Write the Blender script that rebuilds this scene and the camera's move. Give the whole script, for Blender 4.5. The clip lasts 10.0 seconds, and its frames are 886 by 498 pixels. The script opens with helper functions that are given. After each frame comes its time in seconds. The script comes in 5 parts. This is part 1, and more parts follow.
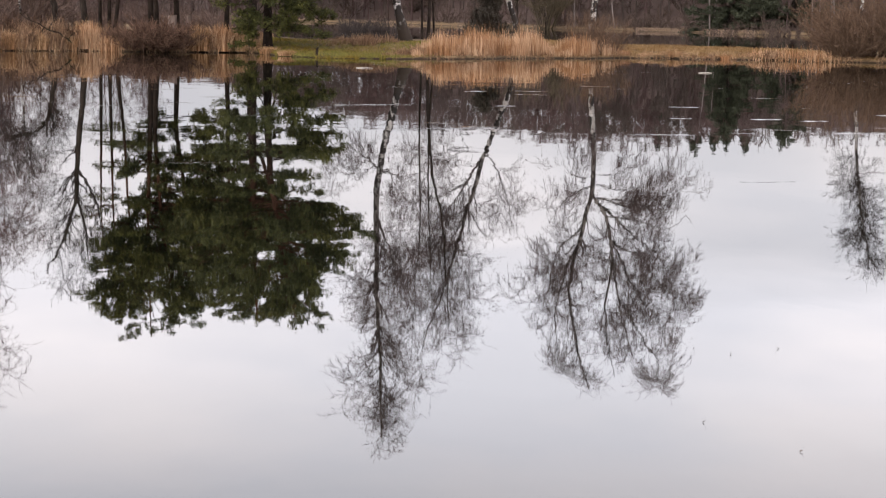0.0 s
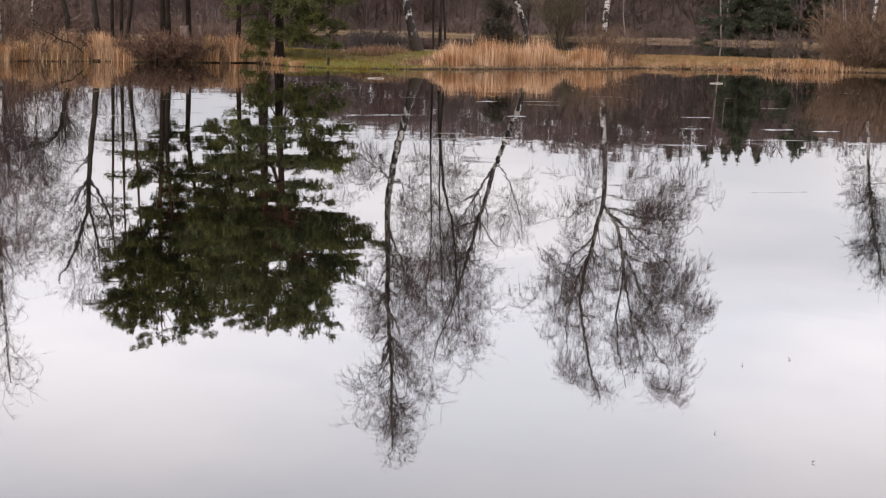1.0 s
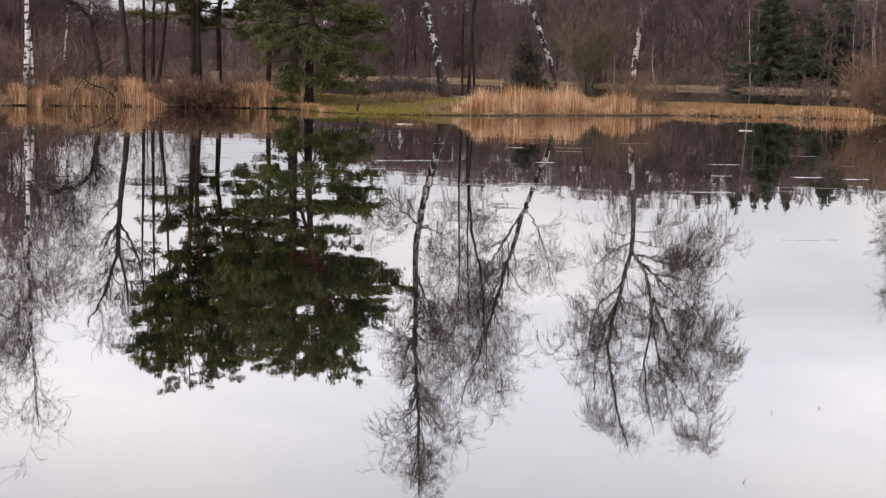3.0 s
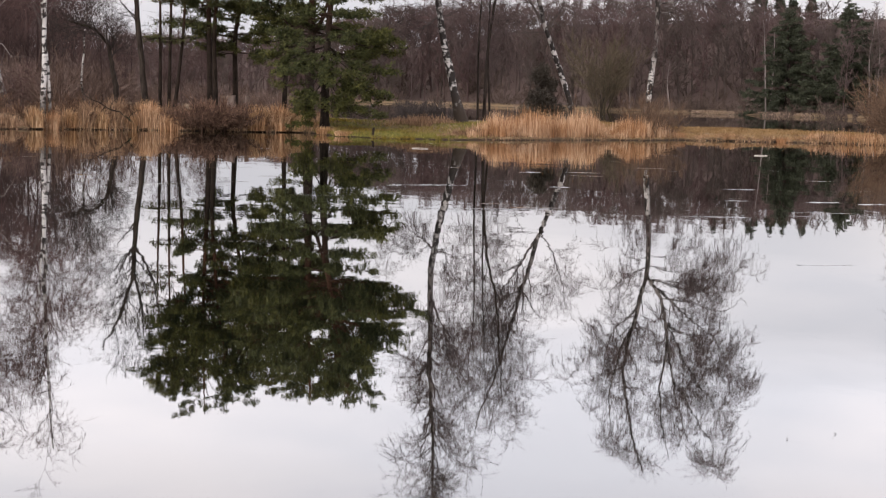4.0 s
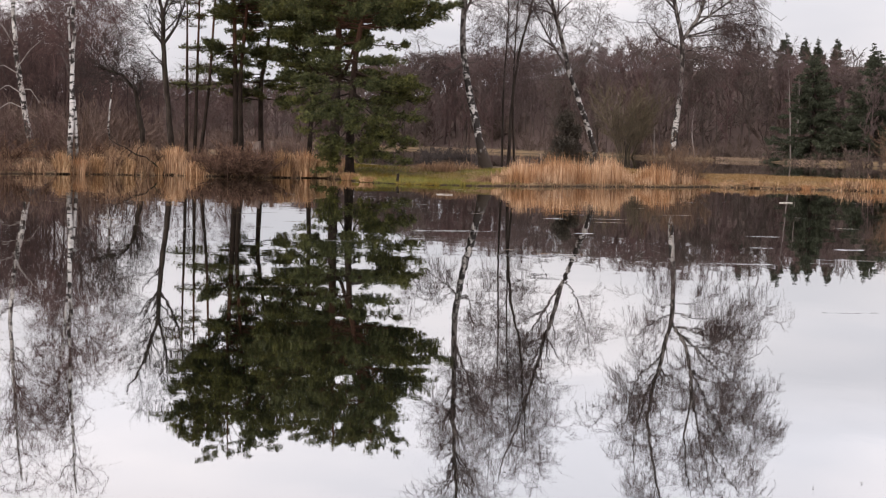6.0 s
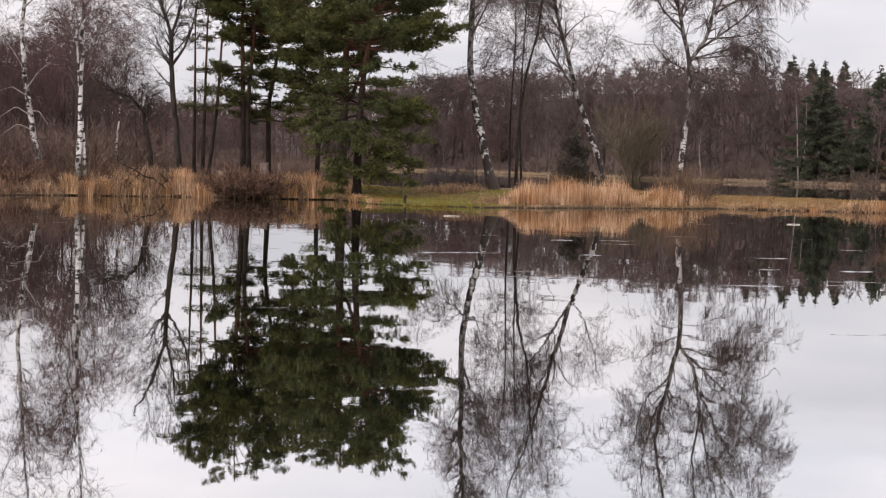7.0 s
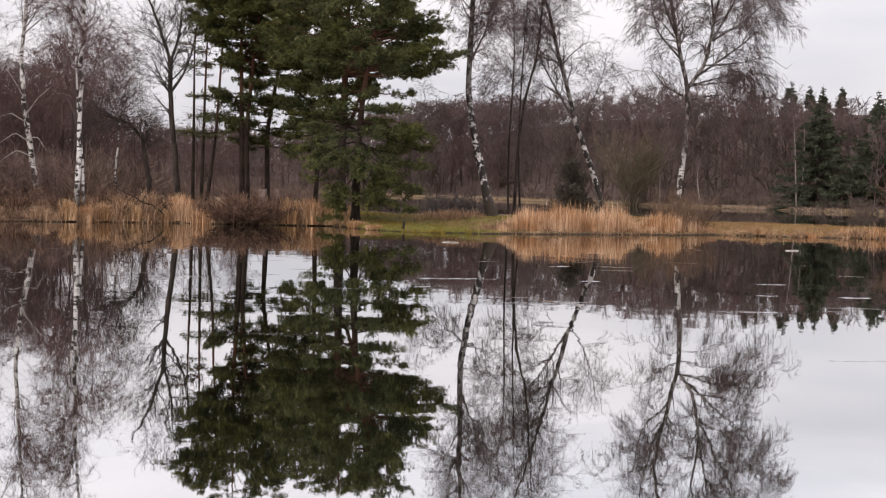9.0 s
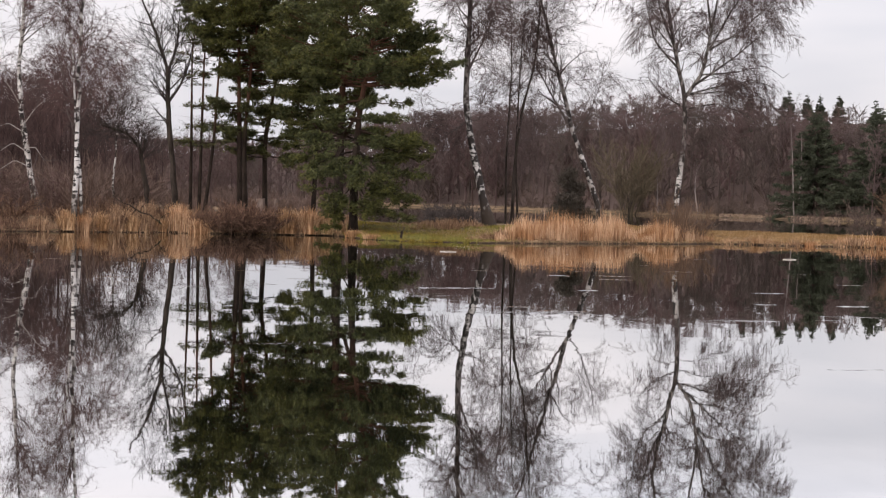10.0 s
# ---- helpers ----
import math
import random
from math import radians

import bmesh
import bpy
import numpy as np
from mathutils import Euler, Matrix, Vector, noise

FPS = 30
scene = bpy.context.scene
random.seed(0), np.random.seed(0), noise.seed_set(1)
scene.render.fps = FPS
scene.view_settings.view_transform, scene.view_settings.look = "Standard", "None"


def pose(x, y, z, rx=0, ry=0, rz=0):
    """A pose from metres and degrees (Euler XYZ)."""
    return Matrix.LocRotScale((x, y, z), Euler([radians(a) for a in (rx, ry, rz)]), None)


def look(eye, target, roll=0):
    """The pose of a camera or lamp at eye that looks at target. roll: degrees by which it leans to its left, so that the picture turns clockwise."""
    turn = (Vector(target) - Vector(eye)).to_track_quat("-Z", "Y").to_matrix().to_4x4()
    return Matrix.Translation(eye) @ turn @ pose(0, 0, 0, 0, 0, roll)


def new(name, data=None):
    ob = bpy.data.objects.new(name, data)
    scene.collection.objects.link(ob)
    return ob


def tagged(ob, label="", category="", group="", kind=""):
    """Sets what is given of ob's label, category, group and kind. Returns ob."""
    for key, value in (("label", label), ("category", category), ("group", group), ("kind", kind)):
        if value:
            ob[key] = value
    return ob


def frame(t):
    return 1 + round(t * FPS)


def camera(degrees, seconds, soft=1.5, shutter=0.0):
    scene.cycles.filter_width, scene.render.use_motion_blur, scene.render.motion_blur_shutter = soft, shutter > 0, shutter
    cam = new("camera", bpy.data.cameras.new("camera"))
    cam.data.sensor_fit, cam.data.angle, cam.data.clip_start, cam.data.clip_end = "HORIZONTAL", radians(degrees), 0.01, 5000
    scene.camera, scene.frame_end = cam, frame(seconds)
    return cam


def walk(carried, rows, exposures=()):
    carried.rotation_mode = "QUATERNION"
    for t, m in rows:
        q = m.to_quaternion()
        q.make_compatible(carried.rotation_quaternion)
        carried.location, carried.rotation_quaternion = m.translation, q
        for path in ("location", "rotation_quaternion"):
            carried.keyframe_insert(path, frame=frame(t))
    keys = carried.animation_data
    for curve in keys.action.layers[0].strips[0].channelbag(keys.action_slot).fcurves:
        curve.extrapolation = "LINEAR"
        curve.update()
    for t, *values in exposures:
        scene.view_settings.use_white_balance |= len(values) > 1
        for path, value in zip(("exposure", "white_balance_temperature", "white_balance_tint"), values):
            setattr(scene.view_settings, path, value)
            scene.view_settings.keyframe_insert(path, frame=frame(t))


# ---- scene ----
# A pond on an overcast winter day: the eye stands on one bank and tilts up and
# round from the mirrored trees to the far bank. Water level is z = 0.
cam = camera(32.0, 10.0, soft=1.2)
EYE = 1.6
# seconds, turn to the left, tilt up, lean to the left (degrees)
ROWS = [
    (0.0, -3.227, -8.535, 1.232),
    (0.5, -3.033, -8.376, 1.204),
    (1.0, -2.801, -8.168, 1.223),
    (1.5, -2.536, -7.845, 1.265),
    (2.0, -2.277, -7.435, 1.335),
    (2.5, -2.005, -6.966, 1.386),
    (4.0, -1.139, -5.613, 1.519),
    (4.5, -0.870, -5.198, 1.571),
    (5.0, -0.622, -4.797, 1.608),
    (5.5, -0.406, -4.370, 1.665),
    (7.0, 0.099, -3.145, 1.685),
    (7.5, 0.140, -2.832, 1.722),
    (8.0, 0.144, -2.567, 1.703),
    (8.5, 0.111, -2.356, 1.703),
    (9.0, 0.074, -2.170, 1.684),
    (9.5, 0.043, -1.987, 1.651),
    (10.0, 0.000, -1.820, 1.600),
]
walk(cam, [(t, pose(0, 0, EYE, 0, 0, turn) @ pose(0, 0, 0, 90 + tilt, 0, 0) @ pose(0, 0, 0, 0, 0, lean))
           for t, turn, tilt, lean in ROWS])

# ---- light: an overcast sky with soft cloud bands, and a veiled low sun ----
SUN_TURN, SUN_HEIGHT = 215.0, 24.0


def build_world():
    w = bpy.data.worlds.new("overcast_sky")
    scene.world = w
    w.use_nodes = True
    nt = w.node_tree
    nt.nodes.clear()
    n, l = nt.nodes.new, nt.links.new
    out, bg = n("ShaderNodeOutputWorld"), n("ShaderNodeBackground")
    sky = n("ShaderNodeTexSky")
    sky.sky_type, sky.sun_disc = "NISHITA", False
    sky.sun_elevation, sky.sun_rotation = radians(SUN_HEIGHT), radians(SUN_TURN)
    sky.air_density, sky.dust_density = 1.0, 3.0
    dim = n("ShaderNodeMixRGB")
    dim.blend_type, dim.inputs[0].default_value = "MULTIPLY", 1.0
    dim.inputs[2].default_value = (0.1, 0.1, 0.1, 1)
    l(sky.outputs[0], dim.inputs[1])
    tc, sep = n("ShaderNodeTexCoord"), n("ShaderNodeSeparateXYZ")
    l(tc.outputs["Generated"], sep.inputs[0])
    mp = n("ShaderNodeMapping")
    mp.inputs["Scale"].default_value = (2.2, 2.2, 9.0)
    l(tc.outputs["Generated"], mp.inputs[0])
    noi = n("ShaderNodeTexNoise")
    noi.inputs["Scale"].default_value, noi.inputs["Detail"].default_value = 1.3, 4
    l(mp.outputs[0], noi.inputs[0])
    ramp = n("ShaderNodeValToRGB")
    ramp.color_ramp.elements[0].position, ramp.color_ramp.elements[1].position = 0.36, 0.6
    ramp.color_ramp.elements[0].color = (0.8, 0.785, 0.845, 1)
    ramp.color_ramp.elements[1].color = (1.0, 0.94, 0.968, 1)
    l(noi.outputs["Fac"], ramp.inputs[0])
    drift = n("ShaderNodeMath")
    drift.operation = "MULTIPLY_ADD"
    l(noi.outputs["Fac"], drift.inputs[0])
    drift.inputs[1].default_value = 0.08
    l(sep.outputs[2], drift.inputs[2])
    rise = n("ShaderNodeValToRGB")            # cloud decks, from the horizon to the zenith
    decks = ((0.05, 0.88), (0.12, 0.95), (0.17, 1.03), (0.21, 1.5), (0.265, 1.55), (0.305, 1.37), (0.36, 1.08), (0.55, 1.5), (1.0, 2.9))
    while len(rise.color_ramp.elements) < len(decks):
        rise.color_ramp.elements.new(0.5)
    for el, (p, c) in zip(rise.color_ramp.elements, decks):
        el.position, el.color = p, (c, c, c, 1)
    l(drift.outputs[0], rise.inputs[0])
    mul = n("ShaderNodeMixRGB")
    mul.blend_type, mul.inputs[0].default_value = "MULTIPLY", 1.0
    l(ramp.outputs[0], mul.inputs[1]), l(rise.outputs[0], mul.inputs[2])
    mix = n("ShaderNodeMixRGB")
    mix.inputs[0].default_value = 0.92
    l(dim.outputs[0], mix.inputs[1]), l(mul.outputs[0], mix.inputs[2])
    l(mix.outputs[0], bg.inputs[0]), l(bg.outputs[0], out.inputs[0])
    bg.inputs[1].default_value = 1.05
    sun = bpy.data.lights.new("sun", "SUN")
    sun.energy, sun.angle, sun.color = 1.35, radians(20), (1.0, 0.95, 0.88)
    ob = new("sun", sun)
    a, e = radians(SUN_TURN), radians(SUN_HEIGHT)
    ob.matrix_world = look((math.sin(a) * math.cos(e) * 90, math.cos(a) * math.cos(e) * 90, math.sin(e) * 90), (0, 0, 0))


build_world()


# ---- materials ----
class Mat:
    """A small builder of node materials."""

    def __init__(self, name, rough=0.8):
        self.m = bpy.data.materials.new(name)
        self.m.use_nodes = True
        self.nt = self.m.node_tree
        self.b = self.nt.nodes["Principled BSDF"]
        self.b.inputs["Roughness"].default_value = rough
        self.b.inputs["Specular IOR Level"].default_value = 0.12

    def node(self, kind, **sets):
        nd = self.nt.nodes.new(kind)
        for k, v in sets.items():
            nd.inputs[k.replace("_", " ")].default_value = v
        return nd

    def link(self, a, b):
        self.nt.links.new(a, b)

    def coords(self, scale=(1, 1, 1), world=False):
        mp = self.node("ShaderNodeMapping", Scale=scale)
        if world:
            self.link(self.node("ShaderNodeNewGeometry").outputs["Position"], mp.inputs[0])
        else:
            self.link(self.node("ShaderNodeTexCoord").outputs["Object"], mp.inputs[0])
        return mp.outputs[0]

    def noise(self, scale, detail=3, stretch=(1, 1, 1), world=False, rough=0.55):
        nd = self.node("ShaderNodeTexNoise", Scale=scale, Detail=detail, Roughness=rough)
        self.link(self.coords(stretch, world), nd.inputs["Vector"])
        return nd.outputs["Fac"]

    def ramp(self, fac, stops):
        r = self.node("ShaderNodeValToRGB")
        els = r.color_ramp.elements
        while len(els) < len(stops):
            els.new(0.5)
        for el, (p, c) in zip(els, stops):
            el.position, el.color = p, (*c, 1)
        self.link(fac, r.inputs[0])
        return r.outputs[0]

    def mix(self, fac, a, b, mode="MIX"):
        nd = self.node("ShaderNodeMixRGB")
        nd.blend_type = mode
        for i, v in ((0, fac), (1, a), (2, b)):
            if isinstance(v, (int, float)):
                nd.inputs[i].default_value = v
            elif isinstance(v, tuple):
                nd.inputs[i].default_value = (*v, 1)
            else:
                self.link(v, nd.inputs[i])
        return nd.outputs[0]

    def range(self, v, a, b, c=0.0, d=1.0):
        nd = self.node("ShaderNodeMapRange")
        for i, q in enumerate((a, b, c, d)):
            nd.inputs[i + 1].default_value = q
        self.link(v, nd.inputs[0])
        return nd.outputs[0]

    def axis(self, i, world=False):
        s = self.node("ShaderNodeSeparateXYZ")
        self.link(self.coords((1, 1, 1), world), s.inputs[0])
        return s.outputs[i]

    def island(self):
        return self.node("ShaderNodeNewGeometry").outputs["Random Per Island"]

    def done(self, colour, bump=None, depth=0.01, strength=0.6):
        self.link(colour, self.b.inputs["Base Color"])
        if bump is not None:
            bp = self.node("ShaderNodeBump", Strength=strength, Distance=depth)
            self.link(bump, bp.inputs["Height"])
            self.link(bp.outputs[0], self.b.inputs["Normal"])
        return self.m


def island_mat(name, stops, rough=0.8, patch=None, patch_scale=0.4):
    """Colour that changes from piece to piece, and softly from place to place."""
    m = Mat(name, rough)
    col = m.ramp(m.island(), stops)
    if patch:
        f = m.range(m.noise(patch_scale, 2, world=True), 0.4, 0.62)
        col = m.mix(f, col, m.mix(1.0, col, patch, "MULTIPLY"))
    return m.done(col)


def thin_mat(name, stops, share=0.5):
    """Far twigs too fine to have a lit and a shaded side: light passes between and through them."""
    m = Mat(name, 0.9)
    col = m.ramp(m.island(), stops)
    m.link(col, m.b.inputs["Base Color"])
    back, mix = m.node("ShaderNodeBsdfTranslucent"), m.node("ShaderNodeMixShader", Fac=share)
    m.link(col, back.inputs[0])
    m.link(m.b.outputs[0], mix.inputs[1]), m.link(back.outputs[0], mix.inputs[2])
    m.link(mix.outputs[0], m.nt.nodes["Material Output"].inputs[0])
    return m.m


def birch_bark(name="birch_bark", white_to=2.9, blotch=0.46):
    m = Mat(name, 0.75)
    lent = m.noise(4.6, 3, (0.7, 0.7, 1.9))
    white = m.ramp(m.noise(1.3, 3), [(0.3, (0.3, 0.27, 0.25)), (0.65, (0.62, 0.59, 0.57))])
    dark = (0.035, 0.03, 0.028)
    col = m.mix(m.range(lent, 0.53, 0.6), white, dark)
    blot = m.noise(3.8, 4, (1, 1, 0.75))
    col = m.mix(m.range(blot, blotch, blotch + 0.06), col, dark)
    col = m.mix(m.range(m.axis(2), 1.5, 0.5), col, (0.055, 0.042, 0.033))
    col = m.mix(m.range(m.axis(2), white_to, white_to * 1.5), col, m.mix(m.range(m.noise(5.5, 4, (1, 1, 0.5)), 0.44, 0.5), (0.2, 0.175, 0.162), (0.036, 0.029, 0.026)))
    return m.done(col, lent, 0.02)


def rough_bark(name, a, b, top=None):
    m = Mat(name, 0.9)
    ridge = m.noise(5.0, 5, (1, 1, 0.3), rough=0.7)
    col = m.ramp(ridge, [(0.35, a), (0.65, b)])
    if top:
        col = m.mix(m.range(m.axis(2), 3.6, 6.5), col, m.ramp(ridge, [(0.3, top[0]), (0.7, top[1])]))
    col = m.mix(m.range(m.noise(0.9, 2), 0.58, 0.72), col, (0.03, 0.034, 0.018))
    return m.done(col, ridge, 0.04)


BIRCH = birch_bark()
WHITE_BIRCH = birch_bark("white_birch_bark", 11.5, 0.51)
SPECKLED = birch_bark("speckled_birch_bark", 4.3, 0.455)
ALDER = rough_bark("alder_bark", (0.018, 0.013, 0.011), (0.062, 0.049, 0.041))
PINE = rough_bark("pine_bark", (0.012, 0.009, 0.007), (0.045, 0.032, 0.026), ((0.045, 0.022, 0.015), (0.12, 0.055, 0.034)))
TWIG = island_mat("birch_twigs", [(0.0, (0.054, 0.038, 0.037)), (1.0, (0.138, 0.1, 0.094))])
LIMB = island_mat("limb_bark", [(0.0, (0.06, 0.048, 0.045)), (1.0, (0.13, 0.105, 0.098))])
PALE_LIMB = island_mat("pale_birch_limbs", [(0.0, (0.22, 0.19, 0.175)), (1.0, (0.4, 0.36, 0.34))])
DARK_TWIG = island_mat("alder_twigs", [(0.0, (0.022, 0.018, 0.016)), (1.0, (0.07, 0.055, 0.05))])
NEEDLE = island_mat("pine_needles", [(0.0, (0.033, 0.037, 0.017)), (0.6, (0.076, 0.083, 0.033)), (1.0, (0.124, 0.128, 0.05))], 0.55, (1.2, 1.1, 0.8), 0.3)
SPRUCE = island_mat("spruce_needles", [(0.0, (0.036, 0.04, 0.026)), (1.0, (0.078, 0.084, 0.053))], 0.6)
WOODS = thin_mat("winter_twigs", [(0.0, (0.125, 0.091, 0.085)), (1.0, (0.172, 0.128, 0.12))])
RUSSET = island_mat("russet_birch_twigs", [(0.0, (0.05, 0.028, 0.026)), (1.0, (0.135, 0.082, 0.075))])
PALE_GRASS = island_mat("pale_far_grass", [(0.0, (0.15, 0.1, 0.072)), (1.0, (0.36, 0.265, 0.2))], 0.9)
SHRUB = island_mat("dark_shrub_leaves", [(0.0, (0.062, 0.052, 0.041)), (1.0, (0.115, 0.098, 0.079))], 0.8)
LITTER = island_mat("dead_undergrowth", [(0.0, (0.11, 0.062, 0.04)), (0.6, (0.29, 0.175, 0.108)), (1.0, (0.5, 0.34, 0.21))], 0.9)
THICKET = island_mat("thicket_twigs", [(0.0, (0.085, 0.057, 0.048)), (0.6, (0.145, 0.101, 0.085)), (1.0, (0.225, 0.16, 0.13))], 0.9)
WOODS_RED = thin_mat("reddish_winter_twigs", [(0.0, (0.11, 0.071, 0.068)), (1.0, (0.16, 0.108, 0.102))])
WOODS_GREY = thin_mat("grey_winter_twigs", [(0.0, (0.1, 0.079, 0.069)), (1.0, (0.143, 0.113, 0.1))])
BANKWOOD = thin_mat("dark_wood_twigs", [(0.0, (0.052, 0.034, 0.032)), (0.7, (0.1, 0.066, 0.061)), (1.0, (0.15, 0.102, 0.094))], 0.4)
SCRUB = island_mat("brown_scrub", [(0.0, (0.055, 0.038, 0.032)), (0.7, (0.1, 0.072, 0.06)), (1.0, (0.17, 0.125, 0.1))], 0.9)
OLIVE = island_mat("far_willow_twigs", [(0.0, (0.05, 0.04, 0.026)), (1.0, (0.13, 0.1, 0.065))], 0.9)
REED = island_mat("dry_reed", [(0.0, (0.19, 0.096, 0.048)), (0.5, (0.49, 0.3, 0.175)), (1.0, (0.76, 0.54, 0.36))], 0.7, (0.75, 0.62, 0.5), 0.7)
SEDGE = island_mat("dry_sedge", [(0.0, (0.17, 0.09, 0.045)), (0.6, (0.5, 0.315, 0.172)), (1.0, (0.75, 0.54, 0.345))], 0.8, (0.6, 0.5, 0.42), 0.5)
BRAMBLE = island_mat("dead_bramble", [(0.0, (0.045, 0.027, 0.02)), (0.7, (0.15, 0.088, 0.06)), (1.0, (0.27, 0.17, 0.11))], 0.9)
DARK_BRAMBLE = island_mat("dark_bramble", [(0.0, (0.04, 0.023, 0.017)), (0.6, (0.13, 0.076, 0.054)), (1.0, (0.27, 0.165, 0.115))], 0.9)
WILLOW = island_mat("willow_shoots", [(0.0, (0.075, 0.044, 0.031)), (1.0, (0.2, 0.13, 0.085))], 0.7)
LAWN = island_mat("lawn_grass", [(0.0, (0.09, 0.088, 0.022)), (0.6, (0.19, 0.185, 0.045)), (1.0, (0.32, 0.28, 0.09))], 0.8, (0.95, 0.72, 0.5), 0.6)
MEADOW = island_mat("bank_grass", [(0.0, (0.13, 0.072, 0.031)), (0.5, (0.29, 0.185, 0.085)), (1.0, (0.5, 0.35, 0.19))], 0.8, (0.8, 0.72, 0.6), 0.4)


def ground_mat():
    m = Mat("winter_ground", 0.95)
    fine = m.noise(3.0, 5, world=True)
    col = m.ramp(fine, [(0.3, (0.07, 0.048, 0.024)), (0.5, (0.15, 0.101, 0.056)), (0.7, (0.25, 0.176, 0.102))])
    soil = m.range(m.noise(0.35, 3, world=True), 0.5, 0.62)
    col = m.mix(soil, col, (0.10, 0.07, 0.045))
    under = m.ramp(fine, [(0.3, (0.06, 0.041, 0.036)), (0.7, (0.105, 0.073, 0.063))])
    col = m.mix(m.range(m.axis(2, True), 0.58, 0.8), col, under)      # leaf litter under the far forest
    wet = m.range(m.axis(2, True), 0.07, 0.02)
    col = m.mix(wet, col, (0.04, 0.027, 0.019))
    return m.done(col, fine, 0.05)


def water_mat():
    m = Mat("pond_water", 0.0)
    nt = m.nt
    nt.nodes.remove(m.b)
    out = nt.nodes["Material Output"]
    deep = m.node("ShaderNodeBsdfDiffuse", Color=(0.004, 0.005, 0.003, 1))
    gloss = m.node("ShaderNodeBsdfGlossy", Roughness=0.0, Color=(0.97, 0.97, 0.97, 1))
    fres = m.node("ShaderNodeFresnel", IOR=1.34)
    mix = m.node("ShaderNodeMixShader")
    swell = m.noise(0.9, 2, (1, 0.55, 1), world=True)
    ripple = m.noise(5.0, 2, (1, 0.6, 1), world=True)
    patch = m.range(m.noise(1.0, 1, (0.42, 1.9, 1), world=True), 0.728, 0.755)
    patch = m.mix(1.0, patch, m.range(m.axis(1, True), 15, 21), "MULTIPLY")
    fret = m.noise(7.0, 1, (1, 0.7, 1), world=True)
    breeze = m.range(m.noise(0.11, 2, (0.6, 1.6, 1), world=True), 0.42, 0.62, 0.25, 1.0)
    h = m.node("ShaderNodeMath")
    h.operation = "MULTIPLY_ADD"
    m.link(ripple, h.inputs[0])
    h.inputs[1].default_value = 0.1
    m.link(swell, h.inputs[2])
    hh = m.node("ShaderNodeMath")
    hh.operation = "MULTIPLY"
    m.link(h.outputs[0], hh.inputs[0]), m.link(breeze, hh.inputs[1])
    chop = m.node("ShaderNodeMath")
    chop.operation = "MULTIPLY"
    m.link(patch, chop.inputs[0]), m.link(fret, chop.inputs[1])
    total = m.node("ShaderNodeMath")
    total.operation = "MULTIPLY_ADD"
    m.link(chop.outputs[0], total.inputs[0])
    total.inputs[1].default_value = 2.4
    m.link(hh.outputs[0], total.inputs[2])
    bp = m.node("ShaderNodeBump", Strength=1.0, Distance=0.0034)
    m.link(total.outputs[0], bp.inputs["Height"])
    # capillary ripples, stronger towards the near bank
    m.link(m.range(m.axis(1, True), 6, 30, 0.014, 0.009), gloss.inputs["Roughness"])
    m.link(bp.outputs[0], gloss.inputs["Normal"]), m.link(bp.outputs[0], fres.inputs["Normal"])
    m.link(m.range(fres.outputs[0], 0.0, 0.52, 0.32, 0.87), mix.inputs[0]), m.link(deep.outputs[0], mix.inputs[1])
    m.link(gloss.outputs[0], mix.inputs[2]), m.link(mix.outputs[0], out.inputs[0])
    return m.m


GROUND, WATER = ground_mat(), water_mat()
DEAD = rough_bark("dead_wood", (0.014, 0.01, 0.008), (0.045, 0.033, 0.026))
FAR_BIRCH = island_mat("far_birch_bark", [(0.0, (0.17, 0.14, 0.13)), (1.0, (0.26, 0.22, 0.205))])
POST = rough_bark("weathered_post", (0.15, 0.112, 0.095), (0.3, 0.23, 0.2))
PEELED = rough_bark("peeled_wood", (0.45, 0.4, 0.35), (0.68, 0.61, 0.55))
LEAF = island_mat("sodden_leaf", [(0.0, (0.03, 0.02, 0.012)), (1.0, (0.08, 0.05, 0.03))], 0.5)


# ---- mesh tools ----
def solid(name, verts, quads=None, tris=None, mat=None, parent=None, label="", smooth=True):
    """Links arrays of corners and faces as one mesh object."""
    me = bpy.data.meshes.new(name)
    verts = np.asarray(verts, np.float32).reshape(-1, 3)
    nq = 0 if quads is None else len(quads)
    nt = 0 if tris is None else len(tris)
    me.vertices.add(len(verts))
    me.vertices.foreach_set("co", verts.ravel())
    loops = np.concatenate([np.asarray(a, np.int32).ravel() for a in (quads, tris) if a is not None and len(a)])
    me.loops.add(len(loops))
    me.loops.foreach_set("vertex_index", loops)
    me.polygons.add(nq + nt)
    starts = np.concatenate([np.arange(nq) * 4, nq * 4 + np.arange(nt) * 3]).astype(np.int32)
    me.polygons.foreach_set("loop_start", starts)
    me.polygons.foreach_set("use_smooth", np.full(nq + nt, smooth))
    me.update(calc_edges=True)
    if mat:
        me.materials.append(mat)
    ob = new(name, me)
    if parent:
        ob.parent = parent
    if label:
        tagged(ob, label)
    return ob


def unit(a):
    return a / np.maximum(np.linalg.norm(a, axis=-1, keepdims=True), 1e-9)


